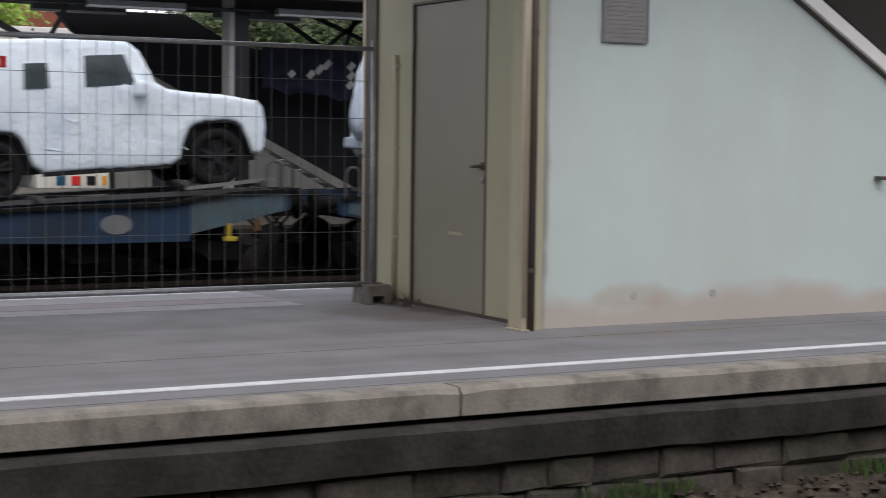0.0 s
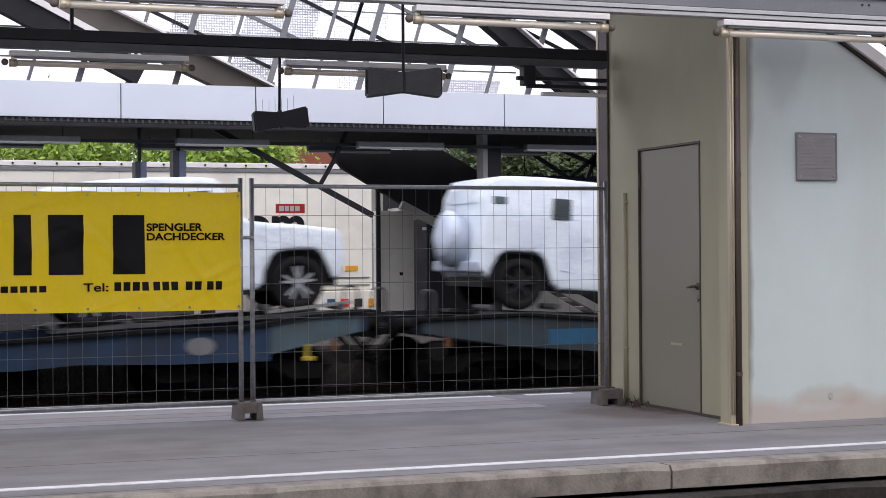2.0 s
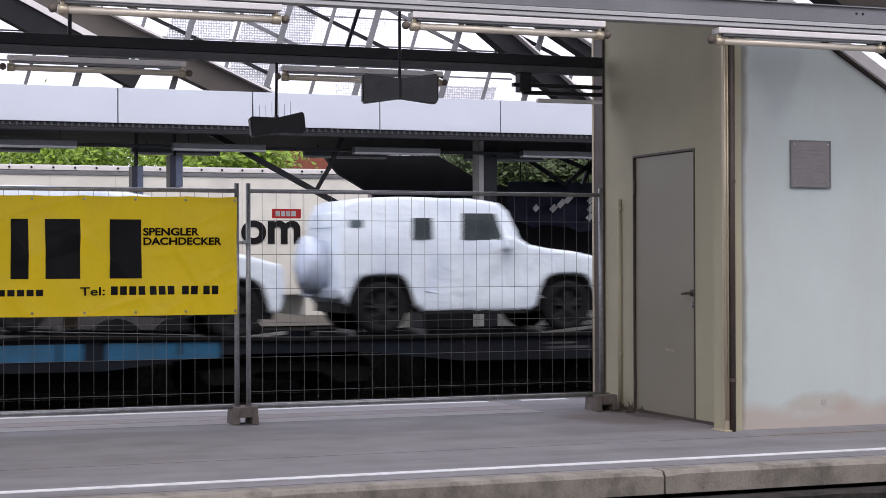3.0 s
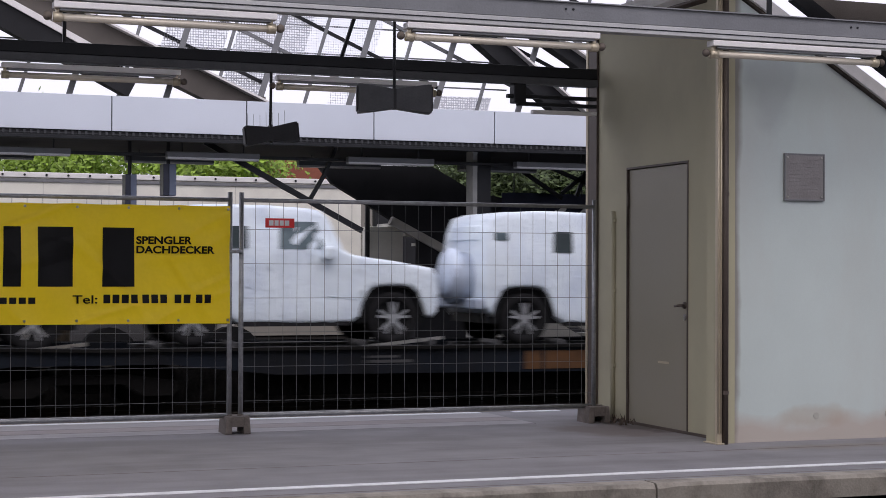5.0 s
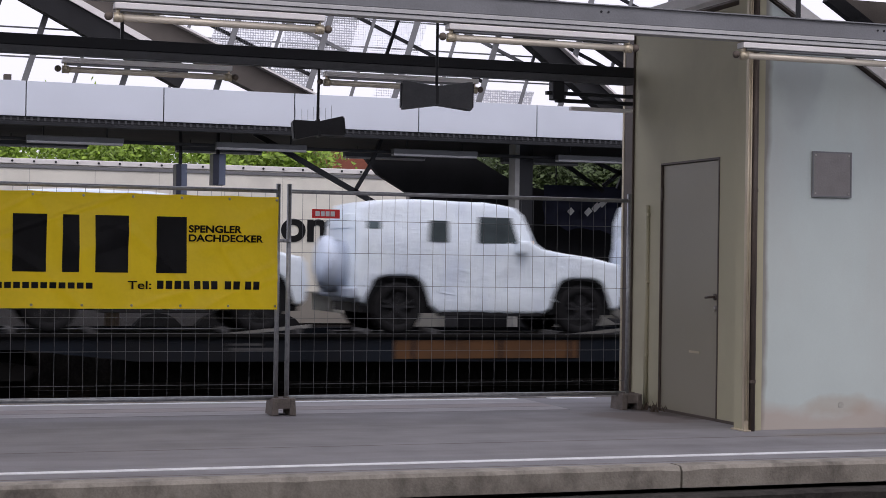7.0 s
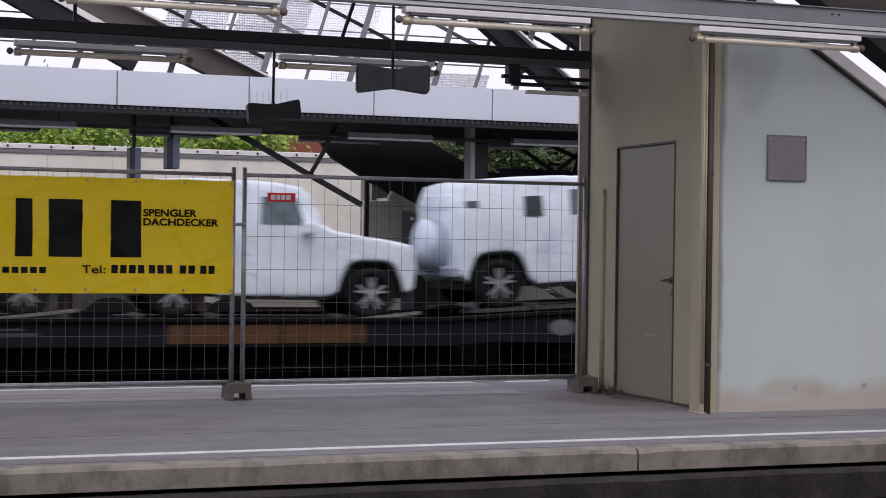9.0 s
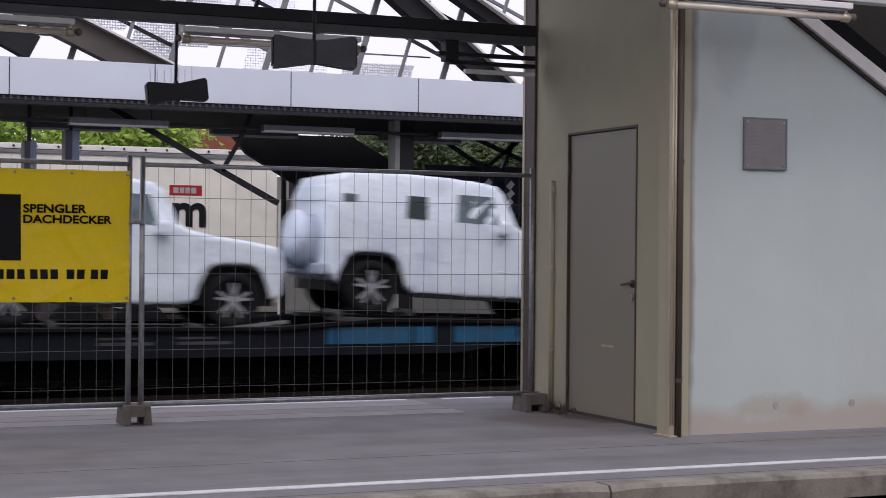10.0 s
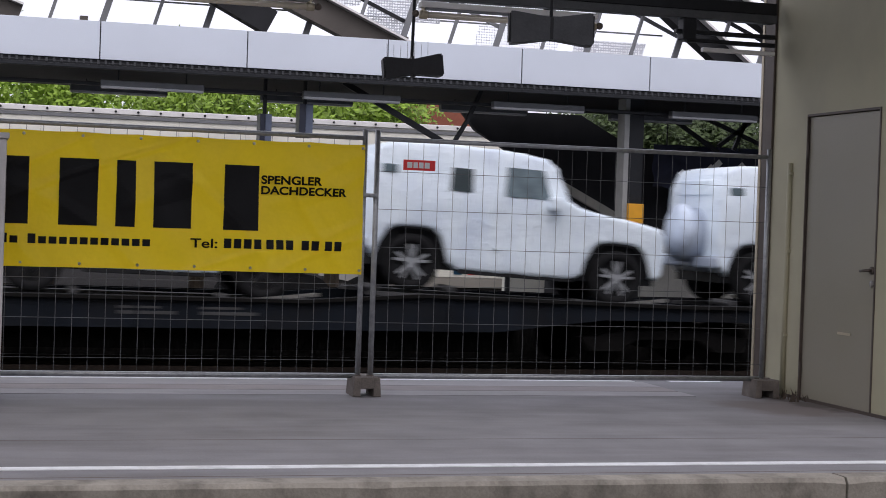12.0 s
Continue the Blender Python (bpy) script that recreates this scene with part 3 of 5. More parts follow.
rod(bm, (6.818, 11.6, 0.0), (6.818, 11.6, Z0), 0.026, 16)
part("downpipe", bm, M_BROWN, tr, "brown painted downpipe", True)
for z in (0.4, 2.0, 3.2):
    bm = bmesh.new()
    rod(bm, (6.818, 11.6, z), (6.818, 11.6, z + 0.03), 0.03, 16)
    part("pipe_clip", bm, M_BROWN, tr)
bm = bmesh.new()
box(bm, 6.73, 6.8, 11.575, 11.8, 0, 0.012, 0.003)
part("foot_plate", bm, M_CREAM, tr)

# added sheet that stands in for the soft brown gradient on the wall
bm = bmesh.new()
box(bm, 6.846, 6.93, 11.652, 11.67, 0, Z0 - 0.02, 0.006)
one("corner_strip", bm, M_DULLBROWN, "thin brown sheet standing in for the soft gradient beside the wall corner", "trim", "structure")
vent = thing("wall_vent", "square grey metal cover plate on the pale wall", "vent")
bm = bmesh.new()
box(bm, 7.4, 7.785, 11.65, 11.67, 1.978, 2.368, 0.004)
part("cover_plate", bm, M_VENT, vent)
for x0, x1, z0, z1 in ((7.4, 7.785, 1.978, 1.99), (7.4, 7.785, 2.356, 2.368), (7.4, 7.412, 1.99, 2.356), (7.773, 7.785, 1.99, 2.356)):
    bm = bmesh.new()
    box(bm, x0, x1, 11.646, 11.652, z0, z1)
    part("frame_strip", bm, M_STEEL_GREY, vent)
for k in range(11):
    bm = bmesh.new()
    box(bm, 7.43, 7.755, 11.647, 11.652, 2.015 + 0.03 * k, 2.022 + 0.03 * k)
    part("louvre", bm, M_VENT, vent)
for x in (7.43, 7.755):
    for z in (2.01, 2.335):
        bm = bmesh.new()
        rod(bm, (x, 11.651, z), (x, 11.644, z), 0.008, 8)
        part("screw", bm, M_CHROME, vent)
for x in (7.72, 8.42):
    bm = bmesh.new()
    rod(bm, (x, 11.672, 0.2), (x, 11.666, 0.2), 0.028, 14)
    one("rust_spot", bm, M_CONC, "round filled hole low in the pale wall", "wall patch")
bm = bmesh.new()
box(bm, 9.95, 10.03, 11.6, 11.67, 1.02, 1.05, 0.004)
one("wall_hook", bm, M_BROWN, "small brown metal hook on the pale wall", "hook")

# ---- site fence ----
FY = 13.74


def fence_panel(x0, x1, label):
    th = thing("site_fence", label, "fence", "site fence panels")
    for x in (x0 + 0.02, x1 - 0.02):
        b = bmesh.new()
        rod(b, (x, FY, 0.06), (x, FY, 2.05), 0.021, 10)
        part("post", b, M_GALV, th, "", True)
    for z in (0.15, 1.985):
        b = bmesh.new()
        rod(b, (x0 + 0.02, FY, z), (x1 - 0.02, FY, z), 0.018 if z > 1 else 0.021, 10)
        part("top_rail" if z > 1 else "bottom_rail", b, M_GALV, th, "", True)
    b = bmesh.new()
    n = int(round((x1 - x0 - 0.04) / 0.122))
    for i in range(1, n):
        x = x0 + 0.02 + (x1 - x0 - 0.04) * i / n
        rod(b, (x, FY, 0.15), (x, FY, 1.985), 0.0019, 4)
    vw = part("upright_wire", b, M_WIRE, th)
    tagged(vw, kind="stuff")
    for i in range(6):
        z = 1.735 - 0.293 * i
        b = bmesh.new()
        rod(b, (x0 + 0.02, FY - 0.005, z), (x1 - 0.02, FY - 0.005, z), 0.0021, 4)
        part("cross_wire", b, M_WIRE, th)
    return th


def fence_foot(x):
    th = thing("concrete_block", "heavy grey recycled concrete block foot under the fence", "concrete block", "fence blocks")
    b = bmesh.new()
    for s in (-1, 1):
        slab(b, [(x + s * 0.05, 0), (x + s * 0.112, 0), (x + s * 0.1, 0.15), (x + s * 0.05, 0.15)], FY - 0.13, FY + 0.13, 0.008)
    box(b, x - 0.052, x + 0.052, FY - 0.128, FY + 0.128, 0.062, 0.148, 0.004)
    part("block", b, M_BLOCK, th)
    for dx in (-0.05, 0.05):
        b = bmesh.new()
        rod(b, (x + dx, FY, 0.13), (x + dx, FY, 0.16), 0.03, 10)
        part("socket", b, M_BLOCK, th)


fence_panel(-0.27, 3.27, "galvanised mesh site fence panel behind a yellow banner")
fence_panel(3.33, 6.7, "galvanised wire mesh site fence panel")
for x in (-0.3, 3.3, 6.68):
    fence_foot(x)
clamp = thing("fence_clamp", "steel clamp that joins two fence posts", "clamp")
bm = bmesh.new()
box(bm, 3.24, 3.36, FY - 0.035, FY + 0.035, 1.53, 1.56, 0.004)
part("strap", bm, M_GALV, clamp)
bm = bmesh.new()
rod(bm, (3.3, FY - 0.06, 1.545), (3.3, FY + 0.05, 1.545), 0.01, 8)
part("bolt", bm, M_GALV, clamp)
# yellow banner with folds
ban = thing("banner", "yellow printed vinyl banner with black lettering tied to the fence", "banner")
bm = bmesh.new()
BX0, BX1, BZ0, BZ1, BY = -0.2, 3.235, 0.935, 1.93, FY - 0.045


def fold(x, z):
    crease = 0.02 * max(0, 1 - abs(noise.noise((x * 1.6 + z * 1.1, z * 0.7, 5))) * 7) + 0.014 * max(0, 1 - abs(noise.noise((x * 1.1 - z * 1.9, z * 1.3, 15))) * 9)
    return 0.022 * math.sin(7.1 * x + 2 * z) * math.sin(3.1 * z + x) + 0.016 * noise.noise((x * 2.2, z * 2.2, 3)) + 0.014 * noise.noise((x * 5, z * 3, 9)) - crease


nx, nz = 200, 60
grid = [[bm.verts.new((BX0 + (BX1 - BX0) * i / nx, BY - 0.012 + fold(BX0 + (BX1 - BX0) * i / nx, BZ0 + (BZ1 - BZ0) * j / nz), BZ0 + (BZ1 - BZ0) * j / nz - 0.006 * math.sin(math.pi * (i / nx * 8 % 1)) * (j / nz))) for j in range(nz + 1)] for i in range(nx + 1)]
for i in range(nx):
    for j in range(nz):
        bm.faces.new((grid[i][j], grid[i + 1][j], grid[i + 1][j + 1], grid[i][j + 1]))
cloth = part("cloth", bm, M_YELLOW, ban, "", True)
PY = BY - 0.042


def letter_bars(cells, name, x, z, w, h):
    """A plain black printed block that lies on the cloth's folds."""
    b = bmesh.new()
    for x0, x1, z0, z1 in cells:
        n, k = max(2, int((x1 - x0) * w / 0.016)), max(2, int((z1 - z0) * h / 0.016))
        g = [[b.verts.new((x + (x0 + (x1 - x0) * i / n) * w, 0, z + (z0 + (z1 - z0) * j / k) * h)) for j in range(k + 1)] for i in range(n + 1)]
        for i in range(n):
            for j in range(k):
                b.faces.new((g[i][j], g[i + 1][j], g[i + 1][j + 1], g[i][j + 1]))
    for v in b.verts:
        v.co.y = BY - 0.017 + fold(v.co.x, v.co.z)
    part(name, b, M_BLACK, ban, "plain black printed block")


# five big black blocks where the firm's name stands
for x0, w in ((0.42, 0.385), (0.905, 0.4), (1.367, 0.14), (1.59, 0.405), (2.114, 0.38)):
    letter_bars(((0, 1, 0, 1),), "name_block", x0 + 0.05 * (w > 0.2), 1.245, w * (0.7 if w > 0.2 else 1), 0.49)
lettering("SPENGLER", 2.445, PY, 1.6, 0.456, 0.066, M_BLACK, ban, 0.035)
lettering("DACHDECKER", 2.445, PY, 1.522, 0.65, 0.064, M_BLACK, ban, 0.035)
lettering("Tel:", 1.92, PY, 1.105, 0.205, 0.07, M_BLACK, ban, 0.015)
for x0, n in ((2.175, 4), (2.495, 3), (2.765, 2), (2.94, 2)):
    for k in range(n):
        letter_bars(((0, 1, 0, 1),), "number_bar", x0 + k * 0.075, 1.108, 0.056, 0.072)
for x0, n in ((0.54, 2), (0.742, 12)):
    for k in range(n):
        letter_bars(((0, 1, 0, 1),), "place_bar", x0 + k * 0.075, 1.105, 0.056, 0.052 if k else 0.07)
for ob in ban.children:
    if ob.name.startswith("lettering"):
        for v in ob.data.vertices:
            v.co.y = BY - 0.03 + fold(v.co.x, v.co.z)
for i in range(9):
    for z in (BZ0 + 0.03, BZ1 - 0.03):
        bm = bmesh.new()
        x = BX1 - 0.02 - i * 0.42
        bmesh.ops.create_cone(bm, cap_ends=True, segments=10, radius1=0.012, radius2=0.009, depth=0.006, matrix=Matrix.Translation((x, PY, z)) @ Matrix.Rotation(math.pi / 2, 4, "X"))
        eye_ = part("eyelet", bm, M_CHROME, ban)

sg = thing("fence_sign", "small red plate with white marks wired to the fence", "sign")
bm = bmesh.new()
box(bm, 3.555, 3.812, FY - 0.02, FY - 0.014, 1.752, 1.833, 0.002)
part("plate", bm, M_RED, sg)
for x0, x1 in ((3.585, 3.625), (3.635, 3.67), (3.68, 3.715), (3.725, 3.765)):
    bm = bmesh.new()
    box(bm, x0, x1, FY - 0.024, FY - 0.0195, 1.77, 1.815)
    part("mark", bm, M_WHITE, sg)

# pale cabinet beside the banner
cab_ = thing("switch_cabinet", "pale grey painted switch cabinet standing on the platform", "cabinet")
bm = bmesh.new()
box(bm, -0.35, 0.565, 13.0, 13.4, 0.06, 1.83, 0.012)
part("body", bm, M_CABINET, cab_)
bm = bmesh.new()
box(bm, -0.37, 0.58, 12.98, 13.42, 1.83, 1.87, 0.008)
part("lid", bm, M_CABINET, cab_)
bm = bmesh.new()
box(bm, -0.3, 0.52, 13.03, 13.38, 0, 0.06)
part("plinth", bm, M_STEEL_GREY, cab_)
bm = bmesh.new()
box(bm, 0.1, 0.108, 12.994, 13.0, 0.12, 1.78)
part("door_gap", bm, M_STEEL_DARK, cab_)

# ---- lamp rails and lamps under the platform roof ----
def lamp_rail(y, z0, z1, x0, x1, dark):
    th = thing("lamp_rail", "long %s steel rail that carries the platform tube lamps" % ("dark" if dark else "grey"), "rail beam", kind="structure")
    b = bmesh.new()
    box(b, x0, x1, y - 0.05, y + 0.05, z0 + 0.07, z1, 0.006)
    part("beam", b, M_STEEL_DARK if dark else M_STEEL_GREY, th)
    b = bmesh.new()
    box(b, x0, x1, y - 0.06, y + 0.06, z0, z0 + 0.068, 0.004)
    part("cable_duct", b, M_SPEAKER if dark else M_DUCT, th, "" if dark else "pale cable duct")
    if not dark:
        for z in (z0 + 0.03, z1 - 0.02):
            b = bmesh.new()
            box(b, x0, x1, y - 0.064, y - 0.058, z, z + 0.008)
            part("groove", b, M_STEEL_DARK, th, "dark seam along the duct")
        for k in range(int((x1 - x0) / 2.445)):
            for dx in (0.0, 0.06):
                b = bmesh.new()
                rod(b, (x0 + 0.6 + 2.445 * k + dx, y - 0.056, z1 - 0.06), (x0 + 0.6 + 2.445 * k + dx, y - 0.048, z1 - 0.06), 0.009, 8)
                part("bolt", b, M_STEEL_DARK, th)


def tube_lamp(x, y, z, label):
    th = thing("tube_lamp", label, "lamp", "platform tube lamps")
    b = bmesh.new()
    box(b, x, x + 1.5, y - 0.055, y + 0.055, z + 0.055, z + 0.1, 0.006)
    part("housing", b, M_LAMPWHITE, th)
    b = bmesh.new()
    box(b, x + 0.04, x + 1.46, y - 0.04, y + 0.04, z + 0.04, z + 0.056)
    part("reflector", b, M_STEEL_GREY, th, "dull grey reflector")
    b = bmesh.new()
    rod(b, (x + 0.03, y, z), (x + 1.47, y, z), 0.026, 14)
    part("tube", b, M_TUBE, th, "unlit cream plastic tube", True)
    for u in (0.0, 1.44):
        b = bmesh.new()
        rod(b, (x + u, y, z), (x + u + 0.06, y, z), 0.034, 14)
        part("end_cap", b, M_CREAM, th, "", True)
        b = bmesh.new()
        box(b, x + u + 0.015, x + u + 0.04, y - 0.012, y + 0.012, z + 0.02, z + 0.06)
        part("bracket", b, M_CREAM, th)
        b = bmesh.new()
        e = x - 0.035 if u == 0 else x + 1.535
        bmesh.ops.create_uvsphere(b, u_segments=12, v_segments=8, radius=0.03, matrix=Matrix.Translation((e, y, z + 0.005)))
        part("lamp_holder", b, M_DULLBROWN, th, "brown lamp holder", True)


lamp_rail(10.9, 3.15, 3.36, -20, 30, False)
lamp_rail(14.1, 3.13, 3.3, -20, 6.86, True)
for i in range(-4, 7):
    tube_lamp(1.385 + 2.445 * i, 10.9, 3.04, "unlit white tube lamp under the platform roof")
for i in range(-4, 2):
    tube_lamp(1.385 + 2.36 * i, 14.1, 3.01, "unlit white tube lamp under the dark rail")


def hanging_speaker(x, y, z, turn, top, m1, size=1.0, lean=0.0):
    th = thing("loudspeaker", "grey bow-tie shaped loudspeaker hanging from a thin rod", "loudspeaker", "platform loudspeakers")
    b = bmesh.new()
    L, D = 0.3 * size, 0.1
    secs = []
    for u, h in ((-1, 0.115 * size), (-0.9, 0.115 * size), (0, 0.078 * size), (0.9, 0.115 * size), (1, 0.115 * size)):
        secs.append([b.verts.new((u * L, s * D * (1.0 if abs(u) > .5 else 0.8), v * h)) for s, v in ((-1, -1), (1, -1), (1, 1), (-1, 1))])
    for p, q in zip(secs, secs[1:]):
        for k in range(4):
            b.faces.new((p[k], p[(k + 1) % 4], q[(k + 1) % 4], q[k]))
    b.faces.new(secs[0][::-1])
    b.faces.new(secs[-1])
    bmesh.ops.recalc_face_normals(b, faces=b.faces)
    part("case", b, m1, th)
    for s in (-1, 1):
        b = bmesh.new()
        box(b, s * (L + 0.001), s * (L + 0.012), -0.085, 0.085, -0.1 * size, 0.1 * size, 0.003)
        part("grille", b, M_SPEAKER_DK, th)
    b = bmesh.new()
    box(b, -0.012, 0.012, -0.083, 0.083, -0.08, 0.08)
    part("seam", b, M_SPEAKER_DK, th)
    b = bmesh.new()
    rod(b, (0, 0, 0.07), ((top - z) * math.sin(radians(-lean)), 0, (top - z) * math.cos(radians(lean))), 0.013, 8)
    part("rod", b, M_STEEL_DARK, th)
    th.matrix_world = pose(x, y, z, 0, lean, turn)
    return th


s1 = hanging_speaker(3.7, 14.1, 2.585, -8, 3.2, M_SPEAKER_DK, 0.76, -6)
s2 = hanging_speaker(4.4, 12.8, 2.8, -14, 4.3, M_SPEAKER)
for i in range(7):
    bm = bmesh.new()
    rod(bm, (-0.2 + i * 0.055, 0, 0.075), (-0.19 + i * 0.055, 0, 0.2 - 0.01 * (i % 3)), 0.002, 4)
    part("bird_spike", bm, M_GALV, s1, "thin bird spike")

# ---- far platform: roof, stair, trailer ----
far = thing("far_roof", "flat platform roof with pale blue-grey fascia panels and dark gutter", "roof", kind="structure")
for i in range(-14, 16):
    bm = bmesh.new()
    x = 4.11 + 2.07 * i
    box(bm, x + 0.008, x + 2.062, 25.0, 25.03, 3.47, 4.0, 0.004)
    part("fascia_panel", bm, M_FASCIA, far)
bm = bmesh.new()
box(bm, -26, 38, 25.035, 25.3, 3.36, 4.0)
part("edge_beam", bm, M_ROOFDARK, far)
for z, y in ((3.42, 24.95), (3.38, 24.9), (3.2, 25.6)):
    bm = bmesh.new()
    box(bm, -26, 38, y, y + 0.12, z - 0.05, z, 0.008)
    part("gutter_strip", bm, M_STEEL_DARK, far)
bm = bmesh.new()
box(bm, -26, 38, 25.3, 29.4, 3.4, 3.55)
part("roof_deck", bm, M_ROOFDARK, far)
for i, row in [(i, row) for row in (0, 1) for i in range(-8, 10)]:
    th = thing("far_lamp", "flat grey strip lamp under the far platform roof", "lamp", "far platform lamps")
    x, y, z, l = (4.79 + 2.99 * i, 27.7, 3.18, 1.5) if row else (5.016 + 2.924 * i, 25.35, 3.1, 1.467)
    bm = bmesh.new()
    box(bm, x, x + l, y, y + 0.16, z + 0.03, z + 0.115, 0.008)
    part("housing", bm, M_FARLAMP, th)
    for hx in (x + 0.25, x + l - 0.25):
        bm = bmesh.new()
        rod(bm, (hx, y + 0.08, z + 0.11), (hx, y + 0.08, 3.41), 0.012, 6)
        part("hanger", bm, M_STEEL_DARK, th)
    bm = bmesh.new()
    box(bm, x + 0.01, x + l - 0.01, y + 0.004, y + 0.156, z, z + 0.032)
    part("diffuser", bm, M_FARDIFF, th, "unlit pale diffuser")
bm = bmesh.new()
for i in range(300):
    x = -8 + 0.1 * i
    box(bm, x, x + 0.03, 24.87, 24.9, 3.395, 3.445)
tagged(part("gutter_rib", bm, M_STEEL_GUT, far), kind="stuff")
# ropes that carry the tarpaulin
for x in (12.2, 13.6, 15.2, 16.6):
    bm = bmesh.new()
    rod(bm, (x, 28.6, 2.8), (x, 28.6, 3.42), 0.012, 6)
    one("tarpaulin_rope", bm, M_STEEL_DARK, "thin rope holding the tarpaulin to the roof", "rope")
# columns
for x0, x1, y in ((10.24, 10.586, 25.75), (-3.56, -3.2, 25.75), (21.3, 21.66, 25.75)):
    th = thing("far_column", "grey steel column carrying the far roof", "column", kind="structure")
    bm = bmesh.new()
    box(bm, x0, x0 + 0.08, y, y + 0.3, 0, 3.4)
    part("flange", bm, M_COLUMN, th, "pale grey flange")
    bm = bmesh.new()
    box(bm, x0 + 0.082, x1, y + 0.06, y + 0.24, 0, 3.4)
    part("web", bm, M_STEEL_DARK, th)
bm = bmesh.new()
box(bm, 10.32, 10.59, 25.7, 25.808, 1.44, 1.75, 0.01)
one("warning_box", bm, M_SIGNYELLOW, "orange-yellow box on the grey column", "box")
# hanging signs, dark blue
for x, z0, z1, w in ((5.04, 2.55, 3.05, 0.21), (4.45, 1.86, 2.87, 0.18)):
    th = thing("hanging_box", "narrow dark blue display box hanging from the far roof", "display")
    bm = bmesh.new()
    box(bm, x, x + w * 0.45, 25.75, 26.05, z0, z1, 0.01)
    part("front", bm, M_DISPLAY, th)
    bm = bmesh.new()
    box(bm, x + w * 0.45, x + w, 25.77, 26.03, z0, z1, 0.01)
    part("side", bm, M_DISPSIDE, th)
    bm = bmesh.new()
    rod(bm, (x + w / 2, 25.9, z1 - .02), (x + w / 2, 25.9, 3.42), 0.03, 8)
    part("hanger", bm, M_STEEL_DARK, th)
# diagonal braces under the far roof
bm = bmesh.new()
bar(bm, (5.7, 25.8, 3.41), (8.315, 25.8, 2.04), 0.075, 0.085)
bar(bm, (7.416, 25.8, 2.508), (7.665, 25.8, 2.929), 0.075, 0.057)
bar(bm, (7.665, 25.8, 2.929), (7.87, 25.8, 3.41), 0.075, 0.057)
one("roof_brace", bm, M_STEEL_DARK, "dark diagonal steel brace under the far roof", "brace", "structure")

# stair of the far platform
st = thing("far_stair", "concrete stair flank with dark panels on the far platform", "stair", kind="structure")
bm = bmesh.new()
bar(bm, (10.1, 29.6, 2.34), (14.8, 29.6, -0.02), 0.14, 0.15)
part("stringer", bm, M_CONC, st, "pale concrete stringer")
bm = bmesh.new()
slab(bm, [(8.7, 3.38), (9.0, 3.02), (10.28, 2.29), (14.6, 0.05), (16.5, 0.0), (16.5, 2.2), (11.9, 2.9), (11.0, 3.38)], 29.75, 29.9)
part("flank_panel", bm, M_ROOFDARK, st, "dark panel above the stair")
bm = bmesh.new()
slab(bm, [(12.1, 0.0), (12.1, 1.22), (14.3, 0.0)], 29.62, 29.72)
part("stair_wall", bm, M_CONC, st, "grey concrete wall under the stair")
# sheet added for the dark under the stair, which its colour carries
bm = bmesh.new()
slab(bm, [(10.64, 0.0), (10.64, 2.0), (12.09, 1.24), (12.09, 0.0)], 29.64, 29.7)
part("under_stair_panel", bm, M_ROOFDARK, st, "added near-black sheet that makes the space under the stair dark")
for i in range(13):
    bm = bmesh.new()
    x, z = 10.3 + 0.36 * i, 2.3 - 0.18 * i
    box(bm, x, x + 0.36, 29.95, 31.0, z - 0.06, z)
    part("step", bm, M_CONC, st)
bm = bmesh.new()
box(bm, 9.9, 10.6, 30.3, 30.7, 0, 2.24, 0.01)
cb = one("grey_cabinet", bm, M_TRAILER, "tall pale grey cabinet beside the stair", "cabinet")
bm = bmesh.new()
box(bm, 10.3, 10.36, 30.28, 30.3, 1.0, 1.06)
part("lock", bm, M_STEEL_DARK, cb)
bm = bmesh.new()
rod(bm, (9.84, 30.2, 0), (9.84, 30.2, 3.41), 0.05, 8)
one("roof_post", bm, M_STEEL_DARK, "thin dark post under the far roof", "post", "structure")

# blue tarpaulin with white marks
tp = thing("tarpaulin", "dark blue tarpaulin with pale printed blocks on the far platform", "tarpaulin")
bm = bmesh.new()
nx, nz = 30, 8
g = [[bm.verts.new((11.95 + 5 * i / nx, 28.6 + 0.14 * noise.noise((i * .4, j * .4, 2)), 2.86 - (0.75 + 0.5 * i / nx + 0.1 * noise.noise((i * .5, 0, 4))) * (1 - j / nz))) for j in range(nz + 1)] for i in range(nx + 1)]
for i in range(nx):
    for j in range(nz):
        bm.faces.new((g[i][j], g[i + 1][j], g[i + 1][j + 1], g[i][j + 1]))
part("sheet", bm, M_TARP, tp, "", True)
for x, z, l in ((12.4, 2.36, 0.08), (12.75, 2.36, 0.1), (12.9, 2.45, 0.12), (13.05, 2.54, 0.12), (13.5, 2.2, 0.1), (13.52, 2.36, 0.1), (13.52, 2.52, 0.1)):
    bm = bmesh.new()
    bar(bm, (x, 28.43, z - l / 2), (x + l, 28.43, z + l / 2), 0.02, 0.1)
    part("mark", bm, M_WHITE, tp)

# white semi-trailer
tr = thing("semi_trailer", "white box semi-trailer parked beyond the far platform", "trailer")
bm = bmesh.new()
box(bm, -5.0, 10.17, 31.6, 34, 0.82, 3.2, 0.03)
part("box_body", bm, M_TRAILER, tr)
bm = bmesh.new()
box(bm, -5.02, 10.19, 31.57, 34.03, 3.2, 3.3, 0.01)
part("top_rail", bm, M_LAMPWHITE, tr)
for i in range(38):
    bm = bmesh.new()
    rod(bm, (-4.8 + 0.4 * i, 31.57, 3.25), (-4.8 + 0.4 * i, 31.55, 3.25), 0.022, 8)
    part("rivet", bm, M_STEEL_DARK, tr)
